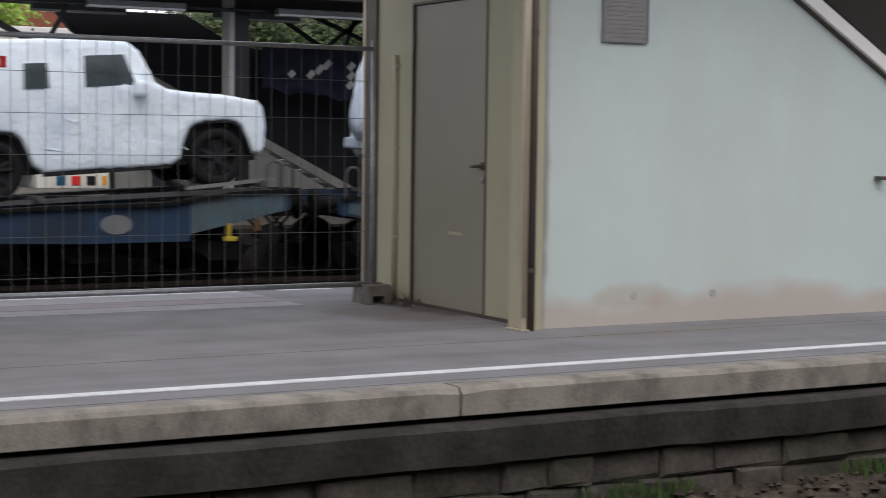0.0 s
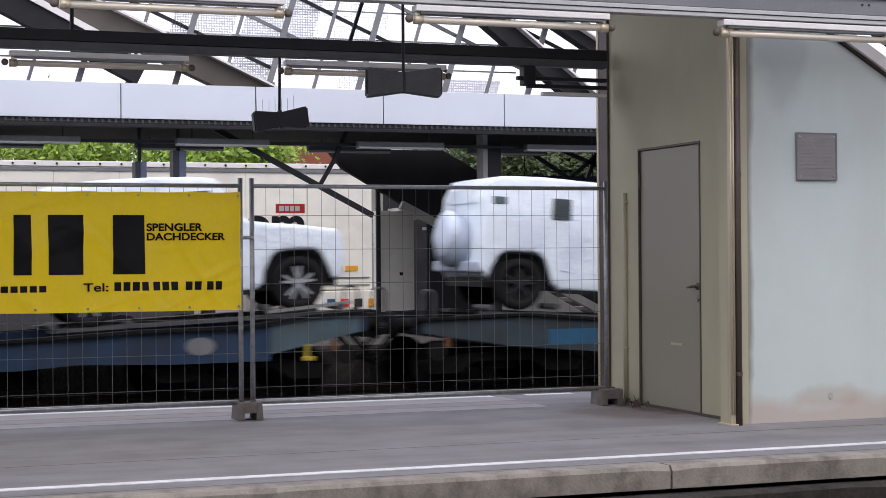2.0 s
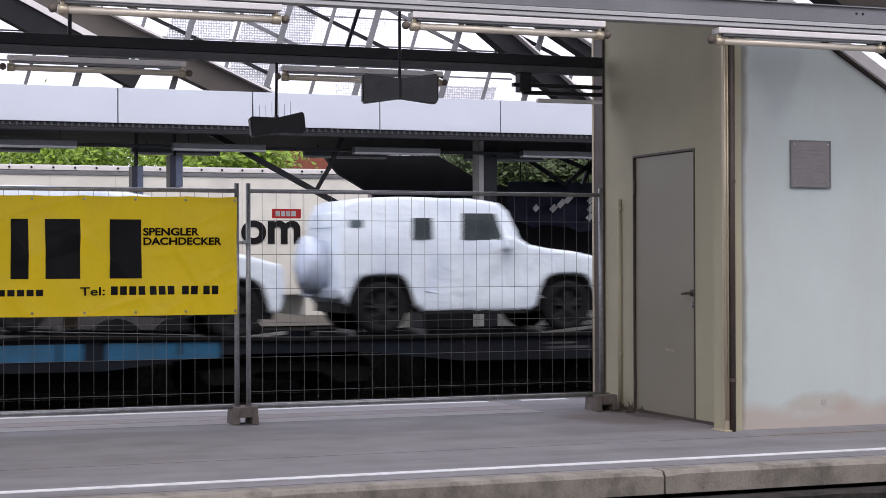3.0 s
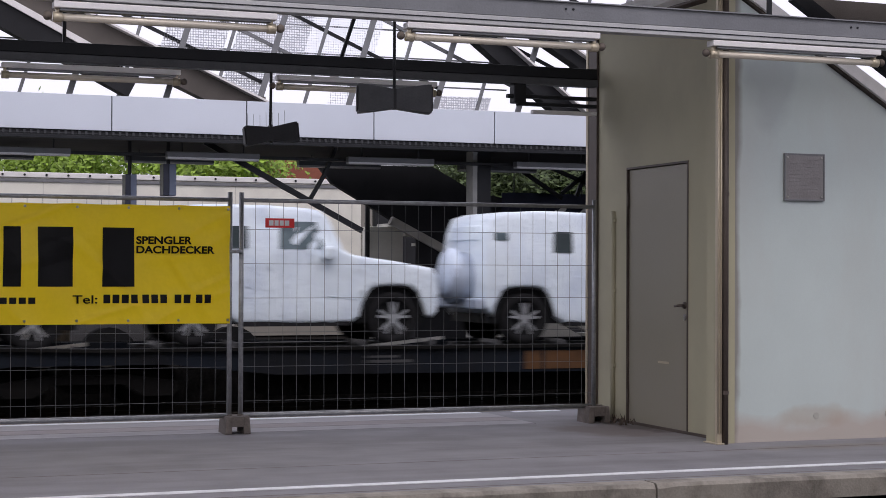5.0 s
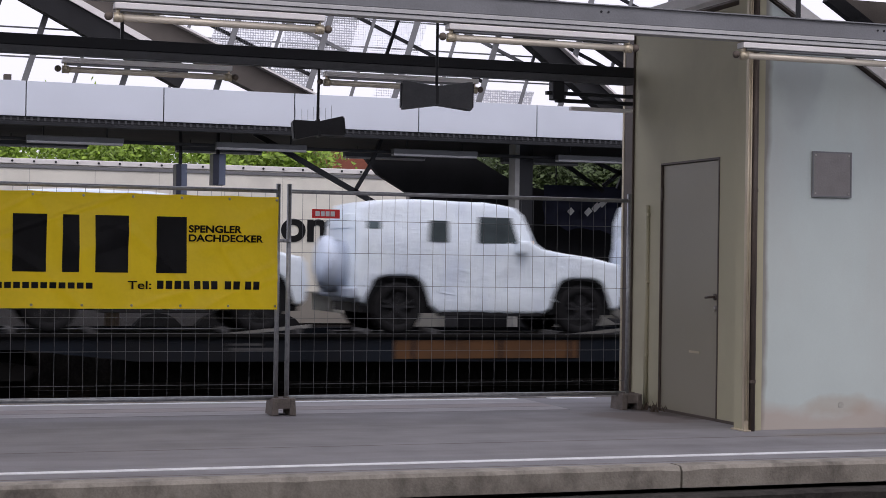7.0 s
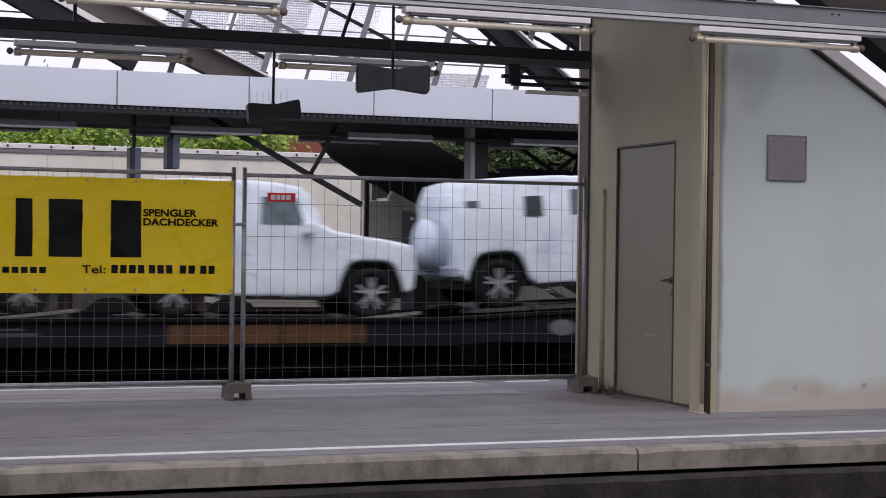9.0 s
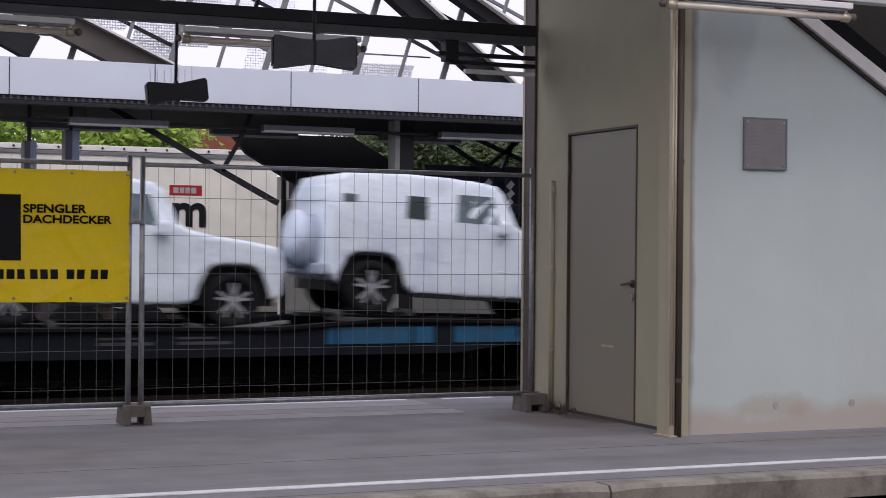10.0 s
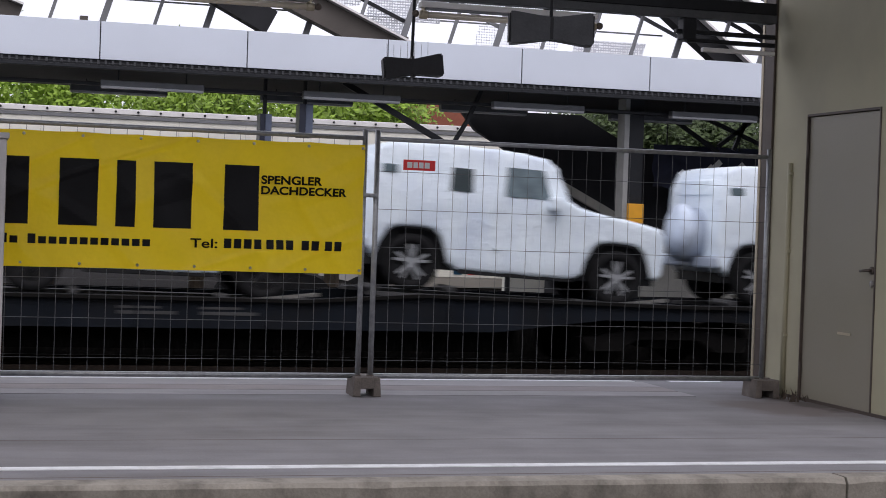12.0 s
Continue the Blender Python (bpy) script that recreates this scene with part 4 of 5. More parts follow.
for i in range(12):
    bm = bmesh.new()
    x = -4.6 + 1.22 * i
    box(bm, x, x + 0.006, 31.597, 31.6, 0.86, 3.12)
    part("panel_joint", bm, M_CONC, tr)
bm = bmesh.new()
box(bm, -5, 10.18, 31.575, 31.6, 3.12, 3.18)
part("side_strip", bm, M_STEEL_GREY, tr)
lettering("om", 7.58, 31.585, 1.82, 1.19, 0.46, M_BLACK, tr, 0.03, "side_lettering")
bm = bmesh.new()
box(bm, 8.85, 10.32, 31.5, 34, 0.41, 0.8, 0.02)
bump_ = part("rear_bumper", bm, M_TRAILER, tr, "pale lamp bar")
for x, m in ((9.2, M_WAGBRIGHT), (9.48, M_RED), (9.76, M_STEEL_DARK), (10.05, M_SIGNYELLOW)):
    bm = bmesh.new()
    box(bm, x, x + 0.16, 31.485, 31.5, 0.48, 0.64)
    part("marker", bm, m, bump_)
for x in (9.23, 9.42, 9.6):
    bm = bmesh.new()
    box(bm, x, x + (0.14 if x < 9.5 else 0.26), 31.585, 31.598, 1.19, 1.29)
    part("yellow_plate", bm, M_SIGNYELLOW, tr, "yellow marker plate")
for z in (0.9, 1.05):
    bm = bmesh.new()
    box(bm, 8.8, 10.1, 31.58, 31.6, z, z + 0.02)
    part("hinge_bar", bm, M_STEEL_GREY, tr)
for x in (5.2, 6.4, 7.6):
    bm = bmesh.new()
    rod(bm, (x, 31.7, -0.15), (x, 32.0, -0.15), 0.55, 20)
    part("wheel", bm, M_TYRE, tr)

# the trailer stands in the open yard, clear of the far roof
tr.matrix_basis = Matrix.Translation((0, 0, -0.31)) @ Matrix.Scale(1.139, 4)

for a, b in (((12.1, 3.3), (13.0, 2.75)), ((12.7, 3.35), (14.0, 2.85)), ((13.3, 2.8), (13.55, 3.4)), ((13.0, 2.85), (13.7, 3.38))):
    bm = bmesh.new()
    bar(bm, (a[0], 28.2, a[1]), (b[0], 28.2, b[1]), 0.06, 0.07)
    one("roof_strut", bm, M_STEEL_DARK, "dark steel strut under the far roof", "strut", "structure")

# building and trees behind
hb = thing("far_house", "plastered house with a red tiled roof behind the trees", "house")
bm = bmesh.new()
box(bm, 12.5, 19, 52, 60, -0.7, 3.6)
part("wall", bm, M_FACADE, hb)
bm = bmesh.new()
slab(bm, [(12, 3.6), (16.5, 3.6), (16.5, 6.0), (13, 6.0)], 51.5, 60.5)
part("roof", bm, M_ROOFRED, hb)
# added dark backdrop that fills the dim view below the far roof
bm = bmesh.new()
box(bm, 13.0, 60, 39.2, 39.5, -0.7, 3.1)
one("backdrop_wall", bm, M_ROOFDARK, "added dark backdrop wall behind the far platform", "wall", "structure")


def tree(x, y, h, r, seed, leaf):
    rnd = random.Random(seed)
    th = thing("tree", "leafy green broadleaf tree behind the station", "tree", "trees behind the station")
    b = bmesh.new()
    rod(b, (x, y, -0.7), (x + 0.1, y, h * 0.6), 0.22, 10, 0.1)
    for k in range(7):
        a = rnd.uniform(0, 6.28)
        z = h * rnd.uniform(0.3, 0.6)
        rod(b, (x, y, z), (x + r * 0.7 * math.cos(a), y + r * 0.7 * math.sin(a), z + h * 0.25), 0.07, 6, 0.02)
    part("trunk", b, M_BARK, th)
    b = bmesh.new()
    cl = [(rnd.gauss(0, 0.5) * r, rnd.gauss(0, 0.5) * r, h * rnd.uniform(0.3, 1.0)) for _ in range(75 if leaf == M_LEAF else 100)]
    vs, fs = [], []
    for cx, cy, cz in cl:
        for _ in range(300):
            p = Vector((cx + rnd.gauss(0, 0.45), cy + rnd.gauss(0, 0.45), cz + rnd.gauss(0, 0.35))) + Vector((x, y, 0))
            u = Vector((rnd.gauss(0, 1), rnd.gauss(0, 1), rnd.gauss(0, 1))).normalized()
            w = u.orthogonal().normalized()
            s = rnd.uniform(0.05, 0.11)
            k = len(vs)
            vs += [p - u * s, p + w * s * 0.5, p + u * s, p - w * s * 0.5]
            fs.append((k, k + 1, k + 2, k + 3))
    me = bpy.data.meshes.new("crown")
    me.from_pydata(vs, [], fs)
    me.materials.append(leaf)
    c = new("crown", me)
    c.parent = th
    tagged(c, kind="stuff")


for i, (x, y, h, r) in enumerate(((-2, 44, 4.8, 2.4), (2.2, 43, 4.7, 2.2), (6.0, 44, 4.8, 2.2), (9.3, 43, 4.6, 1.7), (18, 45, 4.5, 1.8), (21, 45, 4.6, 2.0), (24, 44, 4.6, 2.2))):
    tree(x, y, h, r, i, M_LEAF if x < 15 else M_LEAFDARK)

# ---- roofs over the platforms, glazed hall roof ----
M_PERF = bpy.data.materials.new("perforated_sheet")
M_PERF.use_nodes = True
nt = M_PERF.node_tree
vor = nt.nodes.new("ShaderNodeTexVoronoi")
vor.inputs["Scale"].default_value, vor.inputs["Randomness"].default_value = 22, 0.15
lt = nt.nodes.new("ShaderNodeMath")
lt.operation, lt.inputs[1].default_value = "LESS_THAN", 0.52
tcn = nt.nodes.new("ShaderNodeTexCoord")
mxs = nt.nodes.new("ShaderNodeMixShader")
tra = nt.nodes.new("ShaderNodeBsdfTransparent")
ptr = nt.nodes.new("ShaderNodeBsdfTranslucent")
ptr.inputs["Color"].default_value = (0.86, 0.86, 0.88, 1)
nt.links.new(tcn.outputs["Object"], vor.inputs["Vector"])
nt.links.new(vor.outputs["Distance"], lt.inputs[0])
nt.links.new(lt.outputs[0], mxs.inputs[0])
nt.links.new(ptr.outputs[0], mxs.inputs[1])
nt.links.new(tra.outputs[0], mxs.inputs[2])
nt.links.new(mxs.outputs[0], nt.nodes["Material Output"].inputs[0])

# roof above the lamp rails, out of view; its edges trim the platform's daylight
bm = bmesh.new()
box(bm, -60, 80, 10.5, 14.6, 4.35, 4.5)
one("shade_roof_platform", bm, M_ROOFDARK, "unseen dark roof over the platform, its edges set to trim the sky light", "roof", "structure")
# out of view, added to hold sky light off the pale wall
bm = bmesh.new()
box(bm, -60, 80, -8, 2.4, 3.6, 3.8)
one("shade_roof_near", bm, M_ROOFDARK, "unseen dark roof added over the near platform to cut the sky light", "roof", "structure")
# unseen wall added to close the near side
bm = bmesh.new()
box(bm, -60, 80, -8.3, -8, -0.75, 3.8)
one("wall_near", bm, M_FACADE, "unseen plain wall added behind the near platform", "wall", "structure")
for i in range(-5, 8):
    bm = bmesh.new()
    box(bm, 4.4 - 0.06 + 7.3 * i, 4.4 + 0.06 + 7.3 * i, 10.0, 14.5, 4.18, 4.35)
    one("roof_purlin", bm, M_STEEL_DARK, "dark steel purlin under the platform roof", "beam", "structure")
# hangers of the lamp rails
for y in (10.9, 14.1):
    for i in range(-6, 10):
        x = 1.9 + 2.445 * i
        if y > 14 and x > 6.5:
            continue
        bm = bmesh.new()
        bar(bm, (x, y, 3.3), (x + (0.35 if i % 2 else 0.0), y, 4.36), 0.03, 0.03)
        one("rail_hanger", bm, M_STEEL_DARK, "thin steel hanger of the lamp rail", "hanger", "structure")

# brown sloping soffit beside the stair house
sf = thing("stair_canopy", "brown sloping steel canopy frame behind the stair house", "canopy", kind="structure")
bm = bmesh.new()
slab(bm, [(9.75, 4.3), (14.5, 1.35), (20, 1.35), (20, 4.3)], 15.0, 15.15)
part("cladding", bm, M_BEAMBROWN, sf)
bm = bmesh.new()
bar(bm, (9.55, 14.9, 4.3), (14.4, 14.9, 1.3), 0.1, 0.14)
part("edge_beam", bm, M_ROOFDARK, sf)
for x in (14.5, 19.9):
    bm = bmesh.new()
    rod(bm, (x, 15.07, 0), (x, 15.07, 1.5), 0.06, 8)
    part("post", bm, M_ROOFDARK, sf)

# glazed hall roof above the far platform
gl = thing("glazed_roof", "steel and glass hall roof with perforated panes", "roof", kind="structure")
GY = 28.0
for a, b, w in (((1.2, 6.72), (7.3, 4.01), 0.4), ((10.3, 6.38), (13.3, 4.08), 0.34), ((10.9, 6.6), (14.2, 4.7), 0.2), ((-4.0, 6.0), (1.0, 4.3), 0.36)):
    bm = bmesh.new()
    bar(bm, (a[0], GY, a[1]), (b[0], GY, b[1]), 0.3, w)
    gb = part("girder", bm, M_BEAMBROWN if a[0] < 8 else M_ROOFDARK, gl, "inclined steel girder")
    bm = bmesh.new()
    d = (Vector((b[0], b[1])) - Vector((a[0], a[1]))).normalized()
    o = Vector((-d.y, d.x)) * -(w / 2 + 0.02)
    bar(bm, (a[0] - o.x, GY - 0.17, a[1] - o.y), (b[0] - o.x, GY - 0.17, b[1] - o.y), 0.3, 0.035)
    part("flange", bm, M_LAMPWHITE, gb, "pale upper flange")
for i in range(-4, 14):
    bm = bmesh.new()
    x = 3.7 + 0.82 * i
    bar(bm, (x, GY + 0.3, 3.55), (x + 0.95, GY + 0.3, 6.7), 0.05, 0.055 if i % 2 else 0.1)
    part("glazing_bar", bm, M_STEEL_GREY, gl)
for k in range(9):
    bm = bmesh.new()
    x = 1.0 + 1.7 * k
    bar(bm, (x, GY + 0.45, 6.7), (x + 4.6, GY + 0.45, 4.7), 0.05, 0.06)
    part("cross_bar", bm, M_STEEL_DARK if k % 2 else M_STEEL_GREY, gl)
for k in range(5):
    bm = bmesh.new()
    box(bm, 1, 12, GY + 0.5, GY + 0.53, 4.25 + 0.5 * k, 4.275 + 0.5 * k)
    part("thin_rail", bm, M_STEEL_GREY, gl)
for x0, x1, z0, z1 in ((6.6, 7.9, 4.7, 6.3), (7.7, 9.3, 5.0, 6.4), (8.4, 9.9, 4.0, 5.1), (5.4, 6.5, 4.9, 6.2), (6.3, 7.2, 4.0, 4.7), (10.2, 11.5, 4.0, 4.6)):
    bm = bmesh.new()
    slab(bm, [(x0, z0), (x1, z0), (x1 + 0.3 * (z1 - z0), z1), (x0 + 0.3 * (z1 - z0), z1)], GY + 0.36 + 0.012 * x0, GY + 0.365 + 0.012 * x0)
    part("perforated_pane", bm, M_PERF, gl, "white perforated pane")
# broad dark soffit of the neighbouring bay with its pale edge
bm = bmesh.new()
bar(bm, (0.3, GY - 0.25, 6.78), (4.9, GY - 0.25, 4.44), 0.3, 0.4)
gb = part("girder", bm, M_ROOFDARK, gl, "dark broad girder underside")
bm = bmesh.new()
bar(bm, (0.6, GY - 0.3, 6.88), (4.7, GY - 0.3, 4.8), 0.3, 0.1)
part("flange", bm, M_LAMPWHITE, gb, "pale lower flange")
# hall columns on the far roof
for x in (2.0, 7.2, 13.2):
    bm = bmesh.new()
    box(bm, x - 0.06, x + 0.06, GY, GY + 0.2, 3.55, 4.4)
    part("stub_post", bm, M_BEAMBROWN, gl)
# dark fittings under the hall roof near the stair house
fx = thing("conduit_bracket", "dark conduit bracket with cables on the lamp rail", "bracket")
for z, x0 in ((3.0, 5.95), (2.93, 6.05), (2.86, 6.2)):
    bm = bmesh.new()
    box(bm, x0, 6.86, 14.06, 14.12, z, z + 0.035, 0.005)
    part("conduit", bm, M_STEEL_DARK if z > 2.9 else M_LAMPWHITE, fx)
bm = bmesh.new()
box(bm, 6.0, 6.12, 14.03, 14.15, 2.95, 3.13, 0.01)
part("junction_box", bm, M_STEEL_DARK, fx)

# ---- freight train ----
SPEED, LENGTH, T0, XREF, NEARY = 16.4, 30.22, 1.988, 8.0, 22.02
YC = 22.9
# rear of each vehicle along the wagon, and the height of its rear and front tyres
SLOTS = ((0.52, 0.59, 0.4), (5.2, 0.34, 0.29), (9.95, 0.46, 0.31), (14.92, 0.35, 0.35), (19.78, 0.33, 0.31), (24.65, 0.46, 0.65))


def arch(cx, r, z, n=9):
    return [(cx + r * math.cos(math.pi * k / (n - 1)), z + r * math.sin(math.pi * k / (n - 1))) for k in range(n)]


WR, RX, FX = 0.37, 0.98, 3.83


def wheel(parent, x, y, side, rim_m):
    b = bmesh.new()
    prof = [(0.24, 0.0), (0.34, 0.0), (WR, 0.03), (WR, 0.2), (0.34, 0.235), (0.24, 0.22)]
    n = 28
    ring = [[b.verts.new((x + r * math.cos(2 * math.pi * k / n), y + side * d, WR + r * math.sin(2 * math.pi * k / n))) for r, d in prof] for k in range(n)]
    for k in range(n):
        for j in range(len(prof)):
            b.faces.new((ring[k][j], ring[(k + 1) % n][j], ring[(k + 1) % n][(j + 1) % len(prof)], ring[k][(j + 1) % len(prof)]))
    bmesh.ops.recalc_face_normals(b, faces=b.faces)
    w = part("wheel", b, M_TYRE, parent, "black tyre", True)
    b = bmesh.new()
    rod(b, (x, y + side * 0.07, WR), (x, y + side * 0.09, WR), 0.25, 24)
    part("brake_disc", b, M_PLASTIC, w)
    b = bmesh.new()
    for k in range(5):
        a = 2 * math.pi * k / 5 + 0.3
        for da in (-0.2, 0.2):
            bar(b, (x + 0.04 * math.cos(a), y + side * 0.02, WR + 0.04 * math.sin(a)), (x + 0.25 * math.cos(a + da), y + side * 0.025, WR + 0.25 * math.sin(a + da)), 0.026, 0.034)
    rod(b, (x, y + side * 0.0, WR), (x, y + side * 0.05, WR), 0.065, 14)
    rr = [[b.verts.new((x + r * math.cos(2 * math.pi * k / 24), y + side * d, WR + r * math.sin(2 * math.pi * k / 24))) for r, d in ((0.25, 0.005), (0.268, 0.003), (0.268, 0.1), (0.25, 0.1))] for k in range(24)]
    for k in range(24):
        for j in range(4):
            b.faces.new((rr[k][j], rr[(k + 1) % 24][j], rr[(k + 1) % 24][(j + 1) % 4], rr[k][(j + 1) % 4]))
    bmesh.ops.recalc_face_normals(b, faces=b.faces)
    part("rim", b, rim_m, w, "spoked rim", False)


def crumple(b, amount, seed):
    """Loose film: the surface is pushed about, with slanting folds that gather by the front door."""
    for v in b.verts:
        c = v.co
        n = noise.noise(Vector((c.x * 1.7 + seed, c.y * 1.7, c.z * 1.7)))
        n2 = noise.noise(Vector((c.x * 5 + seed, c.y * 5 + 5, c.z * 3)))
        ridge = 1 - abs(noise.noise(Vector((c.x * 4.5 - c.z * 3 + seed, c.y, c.z * 0.8 + c.x)))) * 2
        near = math.exp(-((c.x - 2.7) / 0.8) ** 2)
        v.co += v.normal * (amount * n + amount * 0.4 * n2 + amount * 1.3 * near * ridge)


def off_roader(kind, seed):
    """Boxy off-road vehicle in white transport film, rear at x = 0, nose towards +x, near side at y = 0, tyres on z = 0."""
    label = {"wrapped": "boxy off-road vehicle wrapped in white transport film", "dark_rims": "boxy off-road vehicle in white film with black rims", "torn": "boxy off-road vehicle with torn white film and bare grey door"}[kind]
    th = thing("off_road_vehicle", label, "vehicle", "vehicles on the train")
    W = 1.76
    def opening(cx):
        return [(cx + u, WR + v) for u, v in ((-0.5, 0.02), (-0.46, 0.18), (-0.36, 0.38), (-0.28, 0.435), (-0.15, 0.455), (0.15, 0.455), (0.27, 0.435), (0.36, 0.36), (0.43, 0.2), (0.48, 0.04))]

    side = [(0.36, 0.56)] + opening(RX) + [(1.6, 0.31), (3.2, 0.31)] + opening(FX) + [(4.4, 0.37), (4.48, 0.46), (4.52, 0.72), (4.49, 0.98), (4.42, 1.07), (3.9, 1.17), (3.45, 1.22), (3.22, 1.26), (3.08, 1.34), (2.89, 1.75), (2.76, 1.86), (2.3, 1.92), (1.2, 1.94), (0.66, 1.91), (0.46, 1.85), (0.36, 1.6), (0.34, 0.9)]
    b = bmesh.new()
    slab(b, side, 0, W, 0.055, 3)
    for z in (0.5, 0.6, 0.69, 0.78, 0.87, 0.95, 1.04, 1.12, 1.21, 1.3, 1.38, 1.45, 1.54, 1.62, 1.7, 1.78):
        bmesh.ops.bisect_plane(b, geom=b.verts[:] + b.edges[:] + b.faces[:], plane_co=(0, 0, z), plane_no=(0, 0, 1))
    for k in range(42):
        bmesh.ops.bisect_plane(b, geom=b.verts[:] + b.edges[:] + b.faces[:], plane_co=(0.31 + 0.1 * k, 0, 0), plane_no=(1, 0, 0))
    for v in b.verts:
        if v.co.z > 1.3:
            v.co.y = W / 2 + (v.co.y - W / 2) * (1 - 0.1 * (v.co.z - 1.3) / 0.66)
    b.normal_update()
    crumple(b, 0.014, seed)
    part("body", b, M_FILM, th, "loose white transport film over the body", True)
    # side windows that show through cuts in the film
    for s in (0, 1):
        yy = lambda z: (0.088 * max(0, z - 1.3) / 0.66 - 0.02) if s == 0 else W - (0.088 * max(0, z - 1.3) / 0.66 - 0.02)
        for x0, x1, z0, z1, m, nm in ((1.42, 1.72, 1.34, 1.64, M_WINDOW, "rear_side_window"), (2.17, 2.75, 1.33, 1.71, M_WINFILM if kind == "wrapped" else M_WINDOW, "front_side_window")):
            b = bmesh.new()
            vs = [(x0, z0), (x1 + (0.06 if x1 > 2 else 0), z0), (x1 - (0.06 if x1 > 2 else 0), z1), (x0 + 0.02, z1)]
            f0 = [b.verts.new((x, yy(z), z)) for x, z in vs]
            f1 = [b.verts.new((x, W / 2 + (yy(z) - W / 2) * 0.96, z)) for x, z in vs]
            b.faces.new(f0)
            b.faces.new(f1[::-1])
            for k in range(4):
                b.faces.new((f0[k], f1[k], f1[(k + 1) % 4], f0[(k + 1) % 4]))
            bmesh.ops.recalc_face_normals(b, faces=b.faces)
            part(nm, b, m, th, "dark window square cut free in the film")
    # small rear quarter window of the back
    b = bmesh.new()
    box(b, 0.5, 0.7, 0.012, 0.08, 1.5, 1.61, 0.012)
    part("quarter_window", b, M_WINFILM, th, "small dark rear corner window")
    b = bmesh.new()
    box(b, 0.33, 0.42, 0.35, 1.4, 1.5, 1.72, 0.02)
    part("rear_window", b, M_FILM, th)
    # windscreen
    b = bmesh.new()
    bar(b, (3.08, W / 2, 1.36), (2.91, W / 2, 1.72), 1.4, 0.05)
    part("windscreen", b, M_WINFILM, th)
    # mirror in its own film
    for y0, y1 in ((-0.2, 0.02), (W - 0.02, W + 0.2)):
        b = bmesh.new()
        box(b, 2.76, 2.92, y0, y1, 1.18, 1.38, 0.05)
        part("mirror", b, M_FILM, th)
    # dark liners inside the wheel openings
    for cx in (RX, FX):
        for y0, y1 in ((0.03, 0.3), (W - 0.3, W - 0.03)):
            b = bmesh.new()
            o = [(x, z + 0.02) for x, z in opening(cx)]
            i = [(cx + (x - cx) * 0.94, z - 0.02) for x, z in opening(cx)]
            slab(b, o + i[::-1], y0, y1)
            part("arch_liner", b, M_PLASTIC, th, "black wheel arch liner")
    b = bmesh.new()
    box(b, 0.45, 4.4, 0.15, W - 0.15, 0.3, 0.85)
    part("underbody", b, M_PLASTIC, th, "black underbody")
    b = bmesh.new()
    box(b, 1.6, 3.2, 0.01, 0.12, 0.27, 0.34, 0.01)
    part("sill", b, M_PLASTIC, th)
    # spare wheel under a cover
    b = bmesh.new()
    rod(b, (0.02, W / 2 - 0.1, 0.95), (0.4, W / 2 - 0.1, 0.95), 0.38, 32)
    bmesh.ops.bevel(b, geom=[e for e in b.edges if len(e.link_faces) == 2 and any(len(f.verts) > 4 for f in e.link_faces)], offset=0.05, segments=3, affect="EDGES")
    sp = part("spare_wheel", b, M_COVER, th, "grey wrapped spare wheel", True)
    b = bmesh.new()
    bmesh.ops.create_uvsphere(b, u_segments=28, v_segments=14, radius=0.39, matrix=Matrix.Translation((0.1, W / 2 - 0.1, 1.02)) @ Matrix.Diagonal((0.4, 0.97, 0.95, 1)))
    b.normal_update()
    crumple(b, 0.03, seed + 3)
    part("film_hood", b, M_SPAREFILM, sp, "white film drawn over the spare wheel", True)
    b = bmesh.new()
    box(b, 0.24, 0.4, 0.05, W - 0.05, 0.5, 0.66, 0.03)
    part("rear_bumper", b, M_COVER, th)
    # loose folds of film
    rnd = random.Random(seed)
    for k in range(5):
        b = bmesh.new()
        x = rnd.uniform(1.5, 3.3)
        z = rnd.uniform(0.55, 1.2)
        l = rnd.uniform(0.25, 0.6)
        rod(b, (x, -0.004, z), (x + l * rnd.uniform(0.1, 0.9), -0.004, z - l * rnd.uniform(0.1, 0.6)), 0.012, 6, 0.003)
        part("film_fold", b, M_FILM, th)
    if kind == "torn":
        b = bmesh.new()
        box(b, 2.12, 3.06, -0.03, 0.03, 0.46, 1.22, 0.012)
        dr = part("front_door", b, M_GREYFILM, th, "bare grey front door")
        for z in (0.76, 1.02):
            b = bmesh.new()
            box(b, 2.12, 3.06, -0.042, -0.028, z, z + (0.03 if z < 0.9 else 0.05))
            part("trim_strip", b, M_PLASTIC if z > 0.9 else M_LAMPWHITE, dr)
        b = bmesh.new()
        bmesh.ops.create_icosphere(b, subdivisions=3, radius=0.22, matrix=Matrix.Translation((2.9, 0.12, 1.56)) @ Matrix.Diagonal((0.9, 0.5, 1.0, 1)))
        crumple(b, 0.12, 8)
        part("loose_film", b, M_FILM, th, "bunch of torn white film")
    for cx in (RX, FX):
        wheel(th, cx, 0.02, 1, M_RIMDARK if kind == "dark_rims" else M_RIM)
        wheel(th, cx, W - 0.02, -1, M_RIM)
    return th


